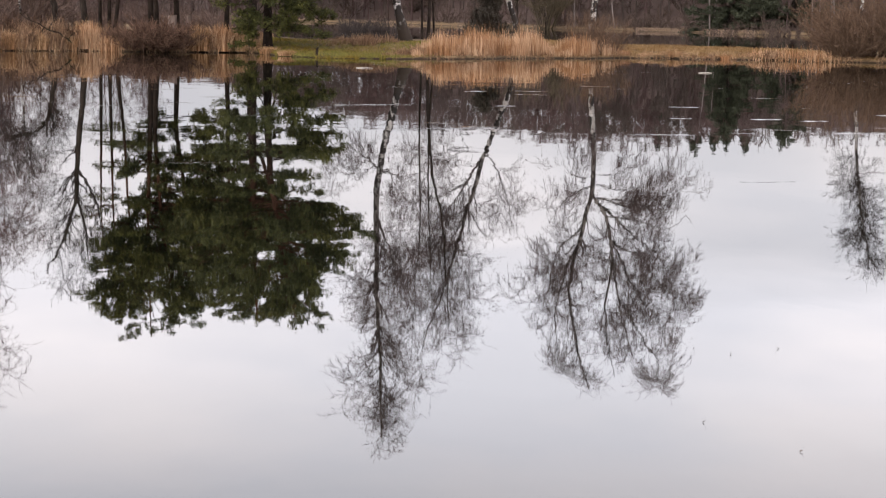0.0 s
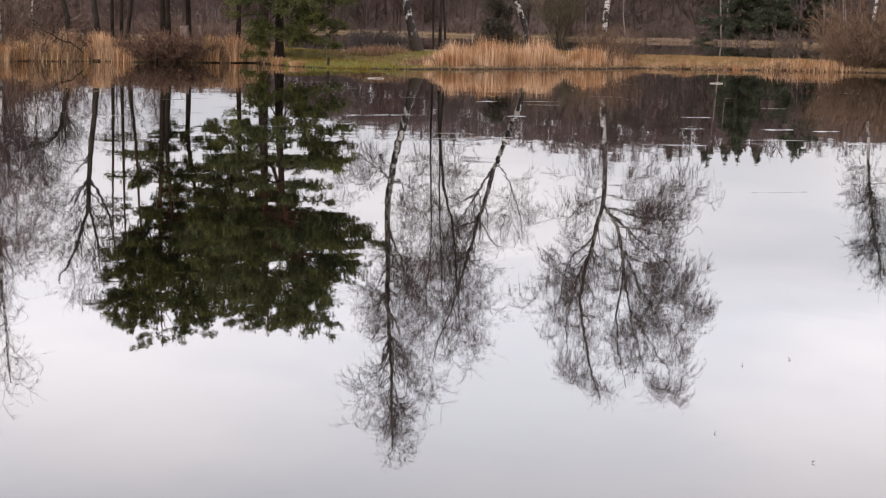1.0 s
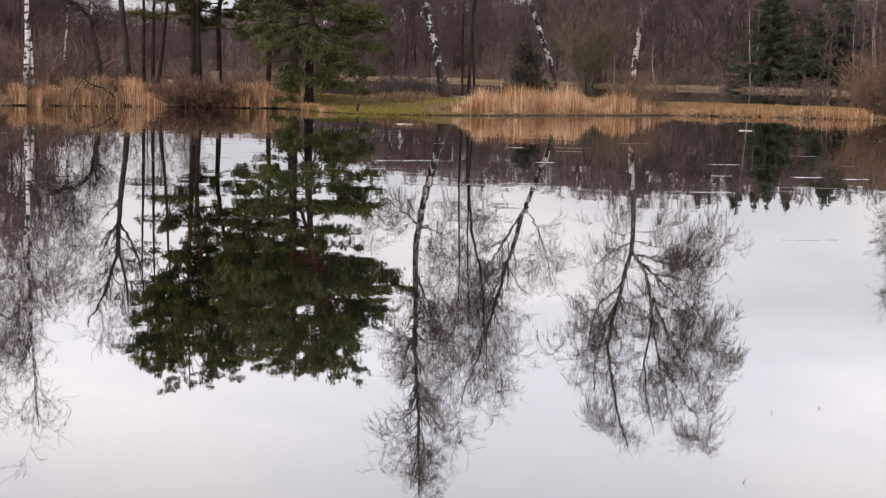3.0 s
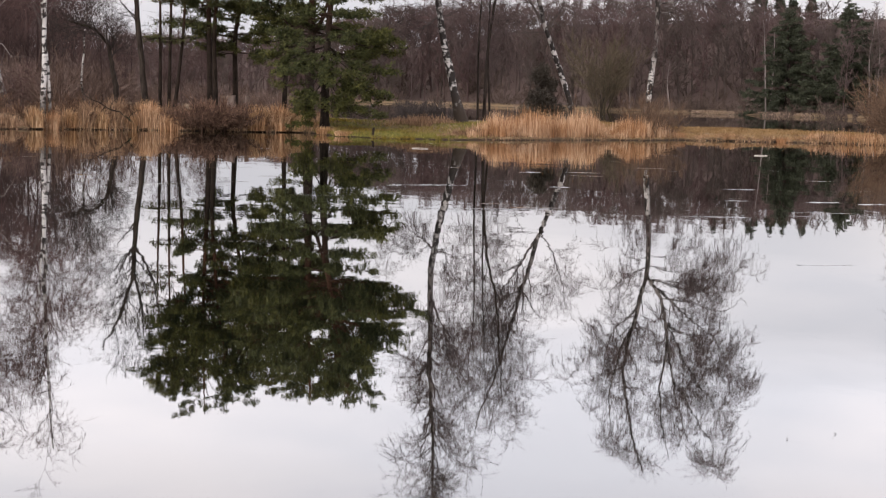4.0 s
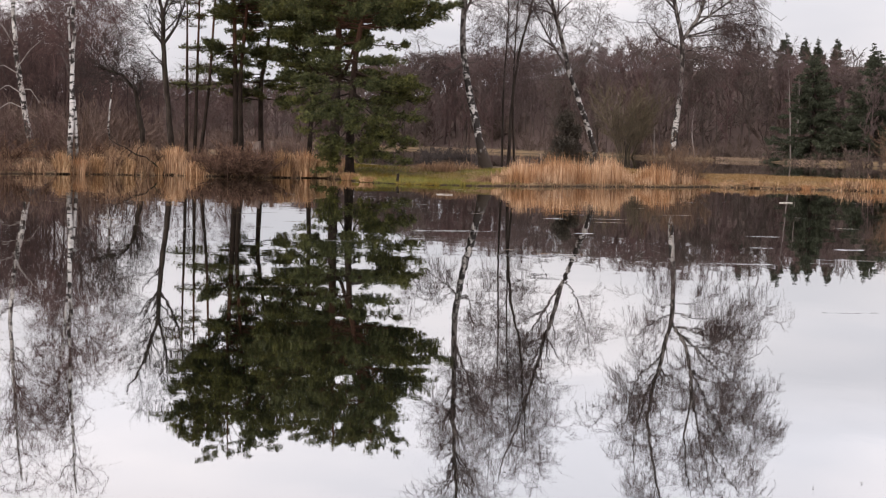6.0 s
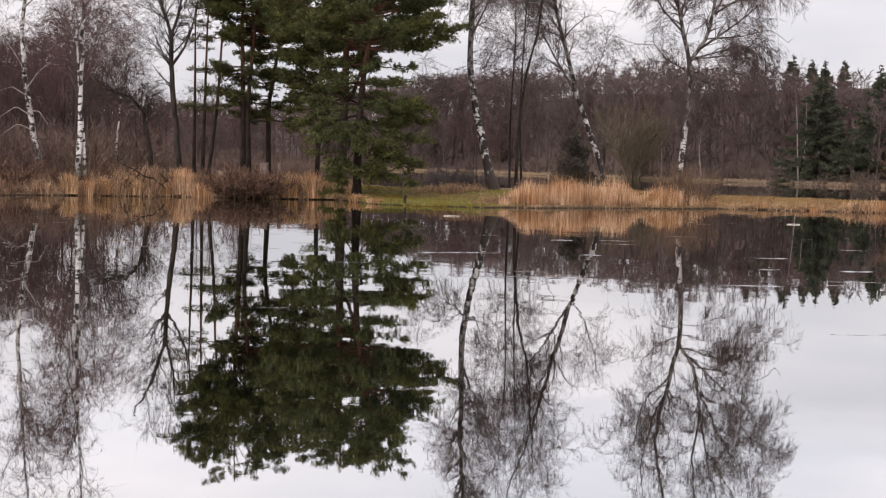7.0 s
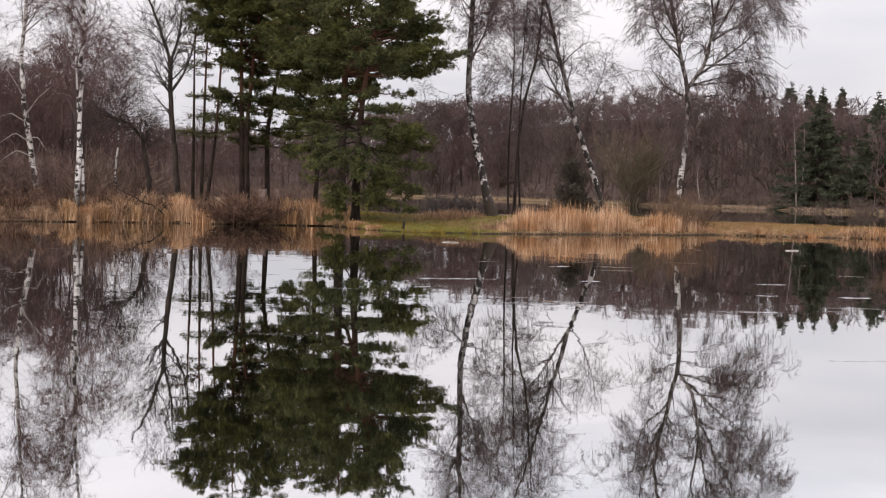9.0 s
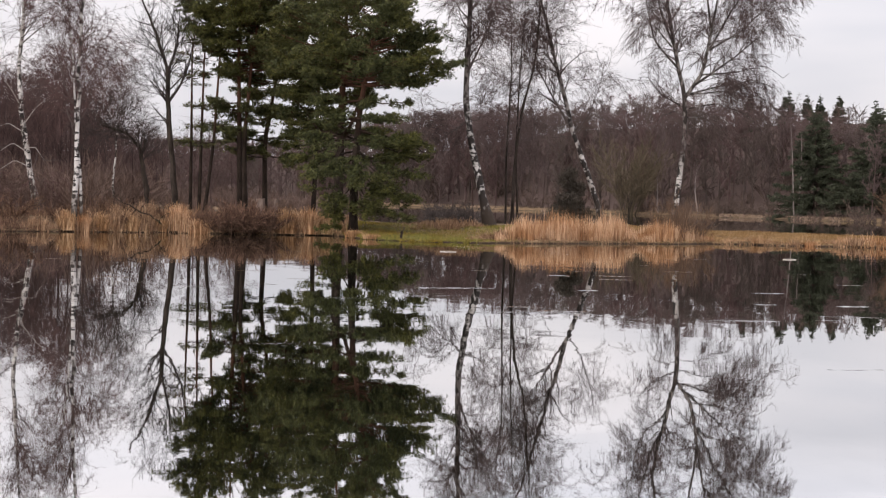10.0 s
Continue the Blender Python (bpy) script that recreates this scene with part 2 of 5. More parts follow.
def tubes(paths, radii, sides=4):
    """Tapered tubes round many paths (n, k, 3) with radii (n, k): corners and quads."""
    n, k, _ = paths.shape
    t = unit(np.gradient(paths, axis=1))
    ref = np.where(np.abs(t[..., :1]) < 0.7, np.array([1.0, 0.05, 0.0]), np.array([0.0, 1.0, 0.1]))
    u = unit(np.cross(t, ref))
    v = np.cross(t, u)
    a = np.arange(sides) * 2 * np.pi / sides
    ring = np.cos(a)[:, None] * u[:, :, None] + np.sin(a)[:, None] * v[:, :, None]
    verts = (paths[:, :, None] + radii[:, :, None, None] * ring).reshape(-1, 3)
    i = np.arange(n * k * sides).reshape(n, k, sides)
    j = np.roll(i, -1, axis=2)
    quads = np.stack([i[:, :-1], j[:, :-1], j[:, 1:], i[:, 1:]], -1).reshape(-1, 4)
    return verts, quads


def join(*bits):
    """Joins several (corners, faces) into one."""
    verts, faces, off = [], [], 0
    for v, f in bits:
        verts.append(v), faces.append(f + off)
        off += len(v)
    return np.concatenate(verts), np.concatenate(faces)


def smooth_path(pts, k):
    """k points along a soft curve through control points."""
    p = np.asarray(pts, float)
    s = np.concatenate([[0], np.cumsum(np.linalg.norm(np.diff(p, axis=0), axis=1))])
    q = np.linspace(0, s[-1], k * 4)
    c = np.stack([np.interp(q, s, p[:, i]) for i in range(3)], -1)
    for _ in range(max(2, k // 4)):
        c[1:-1] = (c[:-2] + c[1:-1] + c[2:]) / 3
    return c[np.linspace(0, len(c) - 1, k).astype(int)]


def grow(rs, paths, radii, count, span, length, angle, k=5, bend=0.0, wander=0.15, thick=0.5, end=0.25, rise=0.0, least=0.0, clump=0.0, parents=False):
    """Children on parent branches. span: where along the parent; length: metres (low, high) or a function of the
    parent's parameter; angle: degrees off the parent; bend: lift (or droop) of each step; clump: how unevenly
    the parents bear; parents: also give the parent of each."""
    n, kp, _ = paths.shape
    w = np.linalg.norm(np.diff(paths, axis=1), axis=2).sum(1)
    if clump:
        w = w * np.exp(rs.randn(n) * clump)
    who = rs.choice(n, count, p=w / w.sum())
    t = rs.rand(count)
    t = span[0] + (span[1] - span[0]) * np.clip(t, 0, 1)
    f = t * (kp - 1)
    i = np.minimum(f.astype(int), kp - 2)
    g = (f - i)[:, None]
    start = paths[who, i] * (1 - g) + paths[who, i + 1] * g
    r0 = radii[who, i] * (1 - g[:, 0]) + radii[who, i + 1] * g[:, 0]
    tan = unit(paths[who, i + 1] - paths[who, i])
    perp = rs.randn(count, 3)
    perp = unit(perp - (perp * tan).sum(1, keepdims=True) * tan)
    a = np.radians(angle[0] + (angle[1] - angle[0]) * rs.rand(count))[:, None]
    d = unit(np.cos(a) * tan + np.sin(a) * perp + np.array([0, 0, rise]))
    ln = length(t, rs) if callable(length) else length[0] + (length[1] - length[0]) * rs.rand(count)
    step = (ln / (k - 1))[:, None]
    out = np.empty((count, k, 3))
    out[:, 0] = start
    for s in range(1, k):
        out[:, s] = out[:, s - 1] + d * step
        d = unit(d + rs.randn(count, 3) * wander + np.array([0, 0, bend]))
    rr = np.maximum(r0 * thick, least)[:, None] * np.linspace(1, end, k)
    return (out, rr, who) if parents else (out, rr)


def trunk_path(x, y, pts, k=16):
    """A trunk's path from (sideways, height) pairs about the foot at depth y; it starts in the soil."""
    p = [(px, y, pz) for px, pz in pts]
    p[0] = (p[0][0], y, float(land(p[0][0], y)) - 0.12)
    return smooth_path(p, k)


def foot(name, x, y, label, category, group=""):
    ob = new(name)
    ob.location = (x, y, float(land(x, y)))
    return tagged(ob, label, category, group)


# ---- ground and water ----
SHORE_X = [-400, -60, -22, -15.9, -14.6, -12.8, -9.2, -6.5, -4.2, -2.9, -1.5, -0.1, 1.6, 3.0, 5.4, 8.9, 12.8, 19.6, 26, 34, 60, 400]
SHORE_Y = [40, 47, 53, 56.0, 58.2, 59.8, 61.4, 62.6, 62.6, 59.4, 58.0, 57.6, 58.4, 60.0, 61.5, 64.9, 67.9, 68.4, 66.5, 63, 58, 50]
BACK_X = [-400, -60, -20, -8, -4, -1, 1.5, 3, 8, 13, 17, 21, 26, 60, 400]
BACK_Y = [190, 160, 135, 100, 75, 70, 73, 80, 84, 88, 92, 89, 85, 86, 90]
FAR_X = [-600, -120, -36, 2, 30, 50, 75, 120, 600]
FAR_Y = [380, 370, 350, 322, 268, 250, 215, 205, 200]


def step01(v, a, b):
    t = np.clip((v - a) / (b - a), 0, 1)
    return t * t * (3 - 2 * t)


def wobble(x, y):
    return 0.3 * np.sin(x * 1.13 + 0.7) + 0.2 * np.sin(x * 2.37 + 1.1 + np.sin(x * 0.41)) + 0.12 * np.sin(x * 4.9 + 2 * np.sin(x * 0.73)) + 0.05 * np.sin(x * 9.7 + 3 * np.sin(x * 1.31))


def land(x, y):
    """Height of the ground over the water."""
    x, y = np.asarray(x, float), np.asarray(y, float)
    front = y - (np.interp(x, SHORE_X, SHORE_Y) + wobble(x, 60))
    back = np.interp(x, BACK_X, BACK_Y) - y + wobble(x + 9, y)
    far = y - np.interp(x, FAR_X, FAR_Y) - 3 * wobble(x * 0.1, y)
    lawn = np.exp(-(((x + 0.2) / 2.6) ** 4) - (((y - 60.5) / 4.5) ** 4))
    isle = step01(front, -0.08, 0.14) * step01(back, -0.4, 1.5)
    top = 0.11 + 0.39 * step01(front, 0.3, 6) * (1 - 0.75 * lawn) * (1 - 0.7 * step01(x, 9, 13)) + 0.03 * np.sin(x * 1.3) * np.sin(y * 0.9) - 0.08 * lawn
    z = -0.6 + isle * (0.6 + top)
    z = np.maximum(z, -0.6 + step01(far, -1, 3) * 1.0 + 0.45 * step01(far, 3, 40) + (11.8 + 5.6 * step01(x, -25, 40)) * step01(far, 14, 80))
    return np.maximum(z, -0.6 + step01(2.2 - y + 0.25 * np.sin(x * 1.7), 0, 1.8) * 0.72)


def build_ground():
    far = np.geomspace(60, 3500, 26)
    xs = np.unique(np.concatenate([np.arange(-34, 34.1, 0.25), np.arange(-120, 121, 5), far, -far]))
    near = np.concatenate([np.arange(-8, -1, 1.0), np.arange(-1, 4, 0.2), np.arange(4, 54, 2), np.arange(54, 59, 0.5), np.arange(59, 61.2, 0.07), np.arange(61.3, 72, 0.5), np.arange(72, 96, 1.5), np.arange(96, 140, 3)])
    ys = np.unique(np.concatenate([near, np.arange(140, 480, 5), far + 430, -far]))
    gx, gy = np.meshgrid(xs, ys)
    # the rows of the mesh follow the waterline
    pull = step01(gy, 15, 57) * (1 - step01(gy, 63, 110))
    gy = gy + pull * (np.interp(gx, SHORE_X, SHORE_Y) + wobble(gx, 60) - 60)
    v = np.stack([gx, gy, land(gx, gy)], -1).reshape(-1, 3)
    i = np.arange(len(v)).reshape(gx.shape)
    q = np.stack([i[:-1, :-1], i[:-1, 1:], i[1:, 1:], i[1:, :-1]], -1).reshape(-1, 4)
    tagged(solid("ground", v, q, mat=GROUND), "winter pond banks of dry grass and dark wet soil", "ground", kind="structure")
    w = np.array([(-3500, -3500, 0), (3500, -3500, 0), (3500, 3800, 0), (-3500, 3800, 0)], float)
    tagged(solid("water", w, np.array([[0, 1, 2, 3]]), mat=WATER, smooth=False), "still dark pond water mirroring trees and cloudy sky", "water", kind="structure")


build_ground()


# ---- trees ----
def add_part(root, name, geo, mat, label="", tris=False, more=None, on=None):
    """A part of a thing, or of its part on; tris: geo has triangles; more: triangles besides the quads of geo."""
    v, f = geo
    t = None
    if more is not None:
        t = more[1] + len(v)
        v = np.concatenate([v, more[0]])
    v = v - np.array(root.location)
    return solid(name, v, None if tris else f, f if tris else t, mat, on or root, label)


def joined(ob):
    return tagged(ob, kind="stuff")


def birch(seed, x, y, pts, r, top, limbs_at=(), crown=(0.4, 1.0), reach=2.2, limb_n=26, twig_n=2600, droop=-0.16,
          bark=None, limb_mat=None, twig_mat=None, label="", group="birches on the bank", name="birch_tree", flare=1.5, fill=1.0, extra=(), hang=1.1, main_mat=None):
    """A bare birch or alder: a trunk through pts, given main limbs, side limbs, boughs and fine hanging twigs."""
    rs = np.random.RandomState(seed)
    tp = trunk_path(x, y, list(pts) + [top], 22)
    tp[3:-1, 1] += np.cumsum(rs.randn(18) * 0.04)
    tr = r * np.linspace(1, 0.1, 22) ** 0.7 * (1 + 0.06 * rs.randn(22))
    tp[2:-1, 0] += rs.randn(19) * 0.02
    tr[0], tr[1] = r * flare, r * (1 + (flare - 1) * 0.35)
    root = foot(name, tp[0, 0], y, label, "tree", group)
    trunk = [tubes(tp[None], tr[None], 10)]
    for ex in extra:                                   # further stems from the same foot
        ep = trunk_path(ex[0][0], y + 0.15, ex, 18)
        trunk.append(tubes(ep[None], (r * 0.62 * np.linspace(1.1, 0.12, 18))[None], 8))
    main_p, main_r = [tp[8:][None]], [tr[8:][None]]
    kk = tp[8:].shape[0]
    for lm, lr in limbs_at:
        lp = smooth_path([(px, y + py, pz) for px, py, pz in lm], kk)
        main_p.append(lp[None]), main_r.append((lr * np.linspace(1, 0.18, kk))[None])
    for ex in extra:
        ep = trunk_path(ex[0][0], y + 0.15, ex, 18)[-kk:]
        main_p.append(ep[None]), main_r.append((r * 0.6 * np.linspace(1, 0.12, kk))[None])
    mp, mr = np.concatenate(main_p), np.concatenate(main_r)

    def taper(t, g):
        return reach * (0.45 + 0.75 * np.sin(np.clip(t, 0.02, 1) * 2.6)) * (1 - 0.65 * t ** 4) * (0.6 + 0.5 * g.rand(len(t)))
    p1, r1, bears = grow(rs, mp, mr, limb_n, crown, taper, (32, 62), 7, 0.06, 0.12, 0.42, 0.2, 0.15, 0.014, parents=True)
    for q, geo in enumerate(trunk):
        add_part(root, "trunk" if q == 0 else "stem", geo, bark or BIRCH)
    arms = [add_part(root, "limb", tubes(mp[1 + q:2 + q], mr[1 + q:2 + q], 7), main_mat or limb_mat or LIMB) for q in range(len(limbs_at))]
    for q, b in enumerate(bears):                      # side branches belong to the limb that bears them
        arm = arms[b - 1] if 1 <= b <= len(arms) else None
        add_part(root, "branch" if arm else "limb", tubes(p1[q:q + 1], r1[q:q + 1], 5), limb_mat or LIMB, on=arm)
    src_p, src_r = np.concatenate([p1, mp[:, ::2][:, -7:]]), np.concatenate([r1, mr[:, ::2][:, -7:]])
    p2, r2 = grow(rs, src_p, src_r, int(limb_n * 7 * fill), (0.2, 1), (0.35 * reach, 0.75 * reach), (25, 60), 6, min(0.0, 0.3 * droop + 0.06), 0.16, 0.5, 0.3, 0.1, 0.008)
    joined(add_part(root, "branchwork", tubes(p2, r2, 4), limb_mat or LIMB))
    p3, r3 = grow(rs, p2, r2, int(twig_n * 0.5 * fill), (0.15, 1), (0.35, 0.95), (20, 55), 5, droop * 0.5, 0.16, 0.55, 0.5, 0, 0.005, clump=0.5)
    p4, r4 = grow(rs, np.concatenate([p2[:, 1:], p3]), np.concatenate([r2[:, 1:], r3]), int(twig_n * fill), (0.2, 1), (0.3 * hang, hang), (20, 70), 4 if hang > 1.2 else 3, droop, 0.15, 0.6, 0.6, droop * 0.7, 0.006, clump=0.6)
    p5, r5 = grow(rs, p4, r4, int(twig_n * 2.6 * fill), (0.2, 1), (0.15, 0.5), (20, 50), 2, 0, 0.12, 0.9, 0.7, droop * 0.8, 0.0078, clump=1.0)
    joined(add_part(root, "twigwork", join(tubes(p3[:, ::2], r3[:, ::2], 3), tubes(p4, r4, 3)), twig_mat or TWIG, more=slivers(rs, p5, r5)))
    return root


def slivers(rs, paths, radii):
    """Thin tapering twigs, one triangle each, along two-point paths."""
    a, b = paths[:, 0], paths[:, -1]
    side = unit(np.cross(b - a, rs.randn(len(a), 3))) * radii[:, :1]
    v = np.stack([a - side, a + side, b], 1).reshape(-1, 3)
    return v, np.arange(len(v)).reshape(-1, 3)


def blades(rs, at, aim, length, width, spread, per):
    """Sprays of flat needles (triangles) at points: corners and faces."""
    n = len(at)
    d = unit(np.repeat(aim, per, 0) + rs.randn(n * per, 3) * spread)
    side = unit(np.cross(d, rs.randn(n * per, 3))) * width * 0.5
    long = np.repeat(np.broadcast_to(length, (n,)), per)
    base = np.repeat(at, per, 0) + rs.randn(n * per, 3) * long[:, None] * 0.12
    ln = (long * (0.6 + 0.6 * rs.rand(n * per)))[:, None]
    v = np.stack([base - side, base + side, base + d * ln], 1).reshape(-1, 3)
    # blades of one spray share their first corner, so that a spray is one piece of one colour
    f = np.arange(n * per * 3).reshape(-1, 3)
    f = f.reshape(n, per, 3)
    f[:, :, 0] = f[:, :1, 0]
    return v, f.reshape(-1, 3)


def pine(seed, x, y, pts, r, top, crown, limb_n, spray_n, label="", low=(), mid=None, group="pines on the bank", clear=0.42):
    """A Scots pine. crown: rows of (height, reach to the west, reach to the east); mid: a thin lower tier
    (from, to, west, east, limbs); low: single boughs through given points."""
    rs = np.random.RandomState(seed)
    tp = trunk_path(x, y, list(pts) + [top], 22)
    tr = r * np.linspace(1, 0.14, 22)
    tr[0] *= 1.35
    root = foot("pine_tree", tp[0, 0], y, label, "tree", group)
    add_part(root, "trunk", tubes(tp[None], tr[None], 10), PINE)
    tiers = [(np.array(crown, float), limb_n)]
    if mid:
        tiers.append((np.array([(mid[0], mid[2] * 0.7, mid[3] * 0.7), (0.6 * mid[0] + 0.4 * mid[1], mid[2], mid[3]), (mid[1], mid[2], mid[3])]), mid[4]))
    p1, r1 = [], []
    for q, (rows, n) in enumerate(tiers):
        hz = np.linspace(rows[0, 0], rows[-1, 0], 60)
        west, east = np.interp(hz, rows[:, 0], rows[:, 1]), np.interp(hz, rows[:, 0], rows[:, 2])
        pick = rs.choice(60, n, p=(west + east + 1.0) / (west + east + 1.0).sum())
        step = 60 / max(2, round((hz[-1] - hz[0]) / 0.85))
        pick = np.clip((np.floor(pick / step) + 0.5) * step + rs.randn(n) * (2.8 if q == 0 else 1.6), 0, 59).astype(int)      # whorls
        az = rs.rand(n) * 2 * np.pi
        for i, a in zip(pick, az):
            side = (east if math.cos(a) > 0 else west)[i]
            deep = 0.42 * (east[i] + west[i])
            rad = (0.84 + 0.3 * rs.rand()) / math.sqrt((math.cos(a) / side) ** 2 + (math.sin(a) / deep) ** 2)
            u = (hz[i] - hz[0]) / (hz[-1] - hz[0])
            rise = (0.1 + 0.75 * u ** 1.5 if q == 0 else -0.08 + 0.1 * rs.rand()) * rad
            h0 = min(hz[i] - rise, tp[-1, 2] - 0.15)
            at = np.array([np.interp(h0, tp[:, 2], tp[:, 0]), np.interp(h0, tp[:, 2], tp[:, 1]), h0])
            s = np.linspace(0, 1, 8)[:, None]
            path = at + np.array([math.cos(a), math.sin(a), 0]) * rad * s + np.array([0, 0, 1]) * (hz[i] - h0) * s ** 1.4
            path[1:] += np.cumsum(rs.randn(7, 3) * np.array([0.06, 0.06, 0.025]), 0)
            p1.append(path)
            base = np.interp(h0, tp[:, 2], tr) * 0.36
            r1.append(np.maximum(base, 0.022) * np.linspace(1, 0.22, 8))
    for lm, lr in low:
        p1.append(smooth_path([(px, y + py, pz) for px, py, pz in lm], 8))
        r1.append(lr * np.linspace(1, 0.25, 8))
    p1, r1 = np.array(p1), np.array(r1)
    p2, r2 = grow(rs, p1, r1, len(p1) * 8, (clear, 1), (0.45, 1.05), (25, 62), 5, 0.04, 0.12, 0.5, 0.4, 0.08, 0.009)
    p2[:, :, 2] -= 0.74 * (p2[:, :, 2] - p2[:, :1, 2])          # keep the tiers flat
    p3, r3 = grow(rs, p2, r2, len(p1) * 26, (0.1, 1), (0.22, 0.5), (20, 55), 4, 0.05, 0.1, 0.6, 0.5, 0.08, 0.005)
    p3[:, :, 2] -= 0.55 * (p3[:, :, 2] - p3[:, :1, 2])
    joined(add_part(root, "branchwork", join(tubes(p2[:, ::2], r2[:, ::2], 4), tubes(p3[:, ::3], r3[:, ::3], 3)), PINE))
    for q in range(len(p1)):
        add_part(root, "limb", tubes(p1[q:q + 1], r1[q:q + 1], 6), PINE)
    src = np.concatenate([p3, p2[:, -4:]])
    spray_n = int(spray_n * 1.7)
    who, t = rs.randint(len(src), size=spray_n), 0.1 + 0.9 * rs.rand(spray_n)
    i = np.minimum((t * 3).astype(int), 2)
    g = (t * 3 - i)[:, None]
    at = src[who, i] * (1 - g) + src[who, i + 1] * g + rs.randn(spray_n, 3) * 0.055
    aim = unit(src[who, i + 1] - src[who, i]) + np.array([0, 0, 0.35])
    joined(add_part(root, "foliage", blades(rs, at, aim, 0.135, 0.0165, 0.8, 6), NEEDLE, tris=True))
    return root


def spruce(seed, x, y, height, width, label, name="spruce_tree", per=9, sprays=4200, base=0.06, length=0.55, blade=0.11, group="spruces at the forest edge", leaf=None):
    """A spire of drooping boughs."""
    rs = np.random.RandomState(seed)
    root = foot(name, x, y, label, "tree", group)
    z0 = float(land(x, y))
    z0 = min(z0, 0.9)
    tp = smooth_path([(x, y, z0 - 0.15), (x + 0.1, y, z0 + height * 0.5), (x, y, z0 + height)], 12)
    tr = height * 0.013 * np.linspace(1.2, 0.06, 12)
    add_part(root, "trunk", tubes(tp[None], tr[None], 8), ALDER)

    def taper(t, g):
        return width * 0.5 * (1.02 - t) ** 0.8 * (0.6 + 0.5 * g.rand(len(t))) + 0.1
    p1, r1 = grow(rs, tp[None], tr[None], 190, (base, 0.99), taper, (85, 108), 6, 0.03, 0.06, 0.3, 0.3, 0, 0.012)
    joined(add_part(root, "branchwork", tubes(p1, r1, 3), ALDER))
    w = np.linalg.norm(p1[:, -1] - p1[:, 0], axis=1)
    who, t = rs.choice(len(p1), sprays, p=w / w.sum()), 0.15 + 0.85 * rs.rand(sprays)
    i = np.minimum((t * 5).astype(int), 4)
    g = (t * 5 - i)[:, None]
    at = p1[who, i] * (1 - g) + p1[who, i + 1] * g
    aim = unit(p1[who, -1] - p1[who, 0]) * 0.6 + np.array([0, 0, -0.45])
    high = (at[:, 2] - z0) / height
    short = length * np.clip((1.02 - high) / 0.16, 0.22, 1.0)
    joined(add_part(root, "foliage", blades(rs, at, aim, short, blade, 0.5, per), leaf or SPRUCE, tris=True))
    return root


# white birches on the reedy bank
birch(11, -18.98, 72, [(-18.9, 0.4), (-19.35, 2.5), (-19.7, 4.6), (-19.9, 6.9), (-19.7, 10.3)], 0.145, (-19.3, 15.0), reach=2.5, crown=(0.0, 1.0),
      limb_n=28, fill=0.85, twig_n=2200, droop=-0.35, hang=1.1, twig_mat=RUSSET, bark=WHITE_BIRCH, label="slender white birch leaning over dry reeds, bare in winter", main_mat=PALE_LIMB,
      limbs_at=(([(-19.7, 0, 4.5), (-19.1, -0.2, 5.3), (-18.4, -0.3, 5.9)], 0.034), ([(-19.5, 0, 3.5), (-19.0, -0.3, 3.5), (-18.5, -0.4, 2.8)], 0.028), ([(-19.65, 0, 4.2), (-20.3, -0.2, 4.6), (-21.1, -0.3, 4.3)], 0.03),
                ([(-19.5, 0, 3.3), (-20.1, -0.2, 3.7), (-20.8, -0.3, 3.2), (-21.1, -0.3, 2.6)], 0.03), ([(-19.35, 0, 2.6), (-20.0, -0.2, 2.9), (-20.7, -0.3, 2.4), (-21.0, -0.3, 1.9)], 0.026), ([(-19.8, 0, 5.4), (-20.4, 0.2, 6.3), (-20.9, 0.3, 6.9)], 0.03)))
birch(12, -14.28, 59.6, [(-14.28, 0.41), (-14.22, 2.37), (-14.17, 4.58), (-14.11, 8.93)], 0.115, (-13.86, 12.5), reach=2.2, crown=(0.1, 1.0), limb_n=24, fill=0.9, twig_n=2000, droop=-0.35, hang=1.05, twig_mat=RUSSET, bark=WHITE_BIRCH, flare=1.2,
      extra=([(-13.99, 0.41), (-14.11, 2.37), (-14.27, 3.56), (-14.46, 6.72), (-14.88, 10.04)],), label="white birch with two stems beside dry reeds, bare in winter")
birch(13, 1.99, 68, [(2.05, 0.3), (1.56, 2.24), (1.22, 3.72), (0.83, 5.45), (0.85, 7.9), (0.9, 10.4), (1.1, 14.0)], 0.18, (1.2, 17.3), reach=1.75, crown=(0.0, 1.0), limb_n=34, twig_n=3300, droop=-0.3, hang=0.8, flare=2.0,
      limbs_at=(([(0.9, 0, 5.1), (0.4, 0.2, 4.7), (-0.2, 0.3, 4.3), (-0.5, 0.4, 4.0)], 0.05), ([(0.9, 0, 5.2), (1.3, -0.2, 5.1), (1.8, -0.3, 5.4), (2.3, -0.3, 5.3)], 0.04),
                ([(0.85, 0, 7.2), (1.5, -0.3, 8.6), (1.9, -0.4, 10.5)], 0.06)),
      bark=SPECKLED, label="tall old birch with dark furrowed foot and white upper bark")
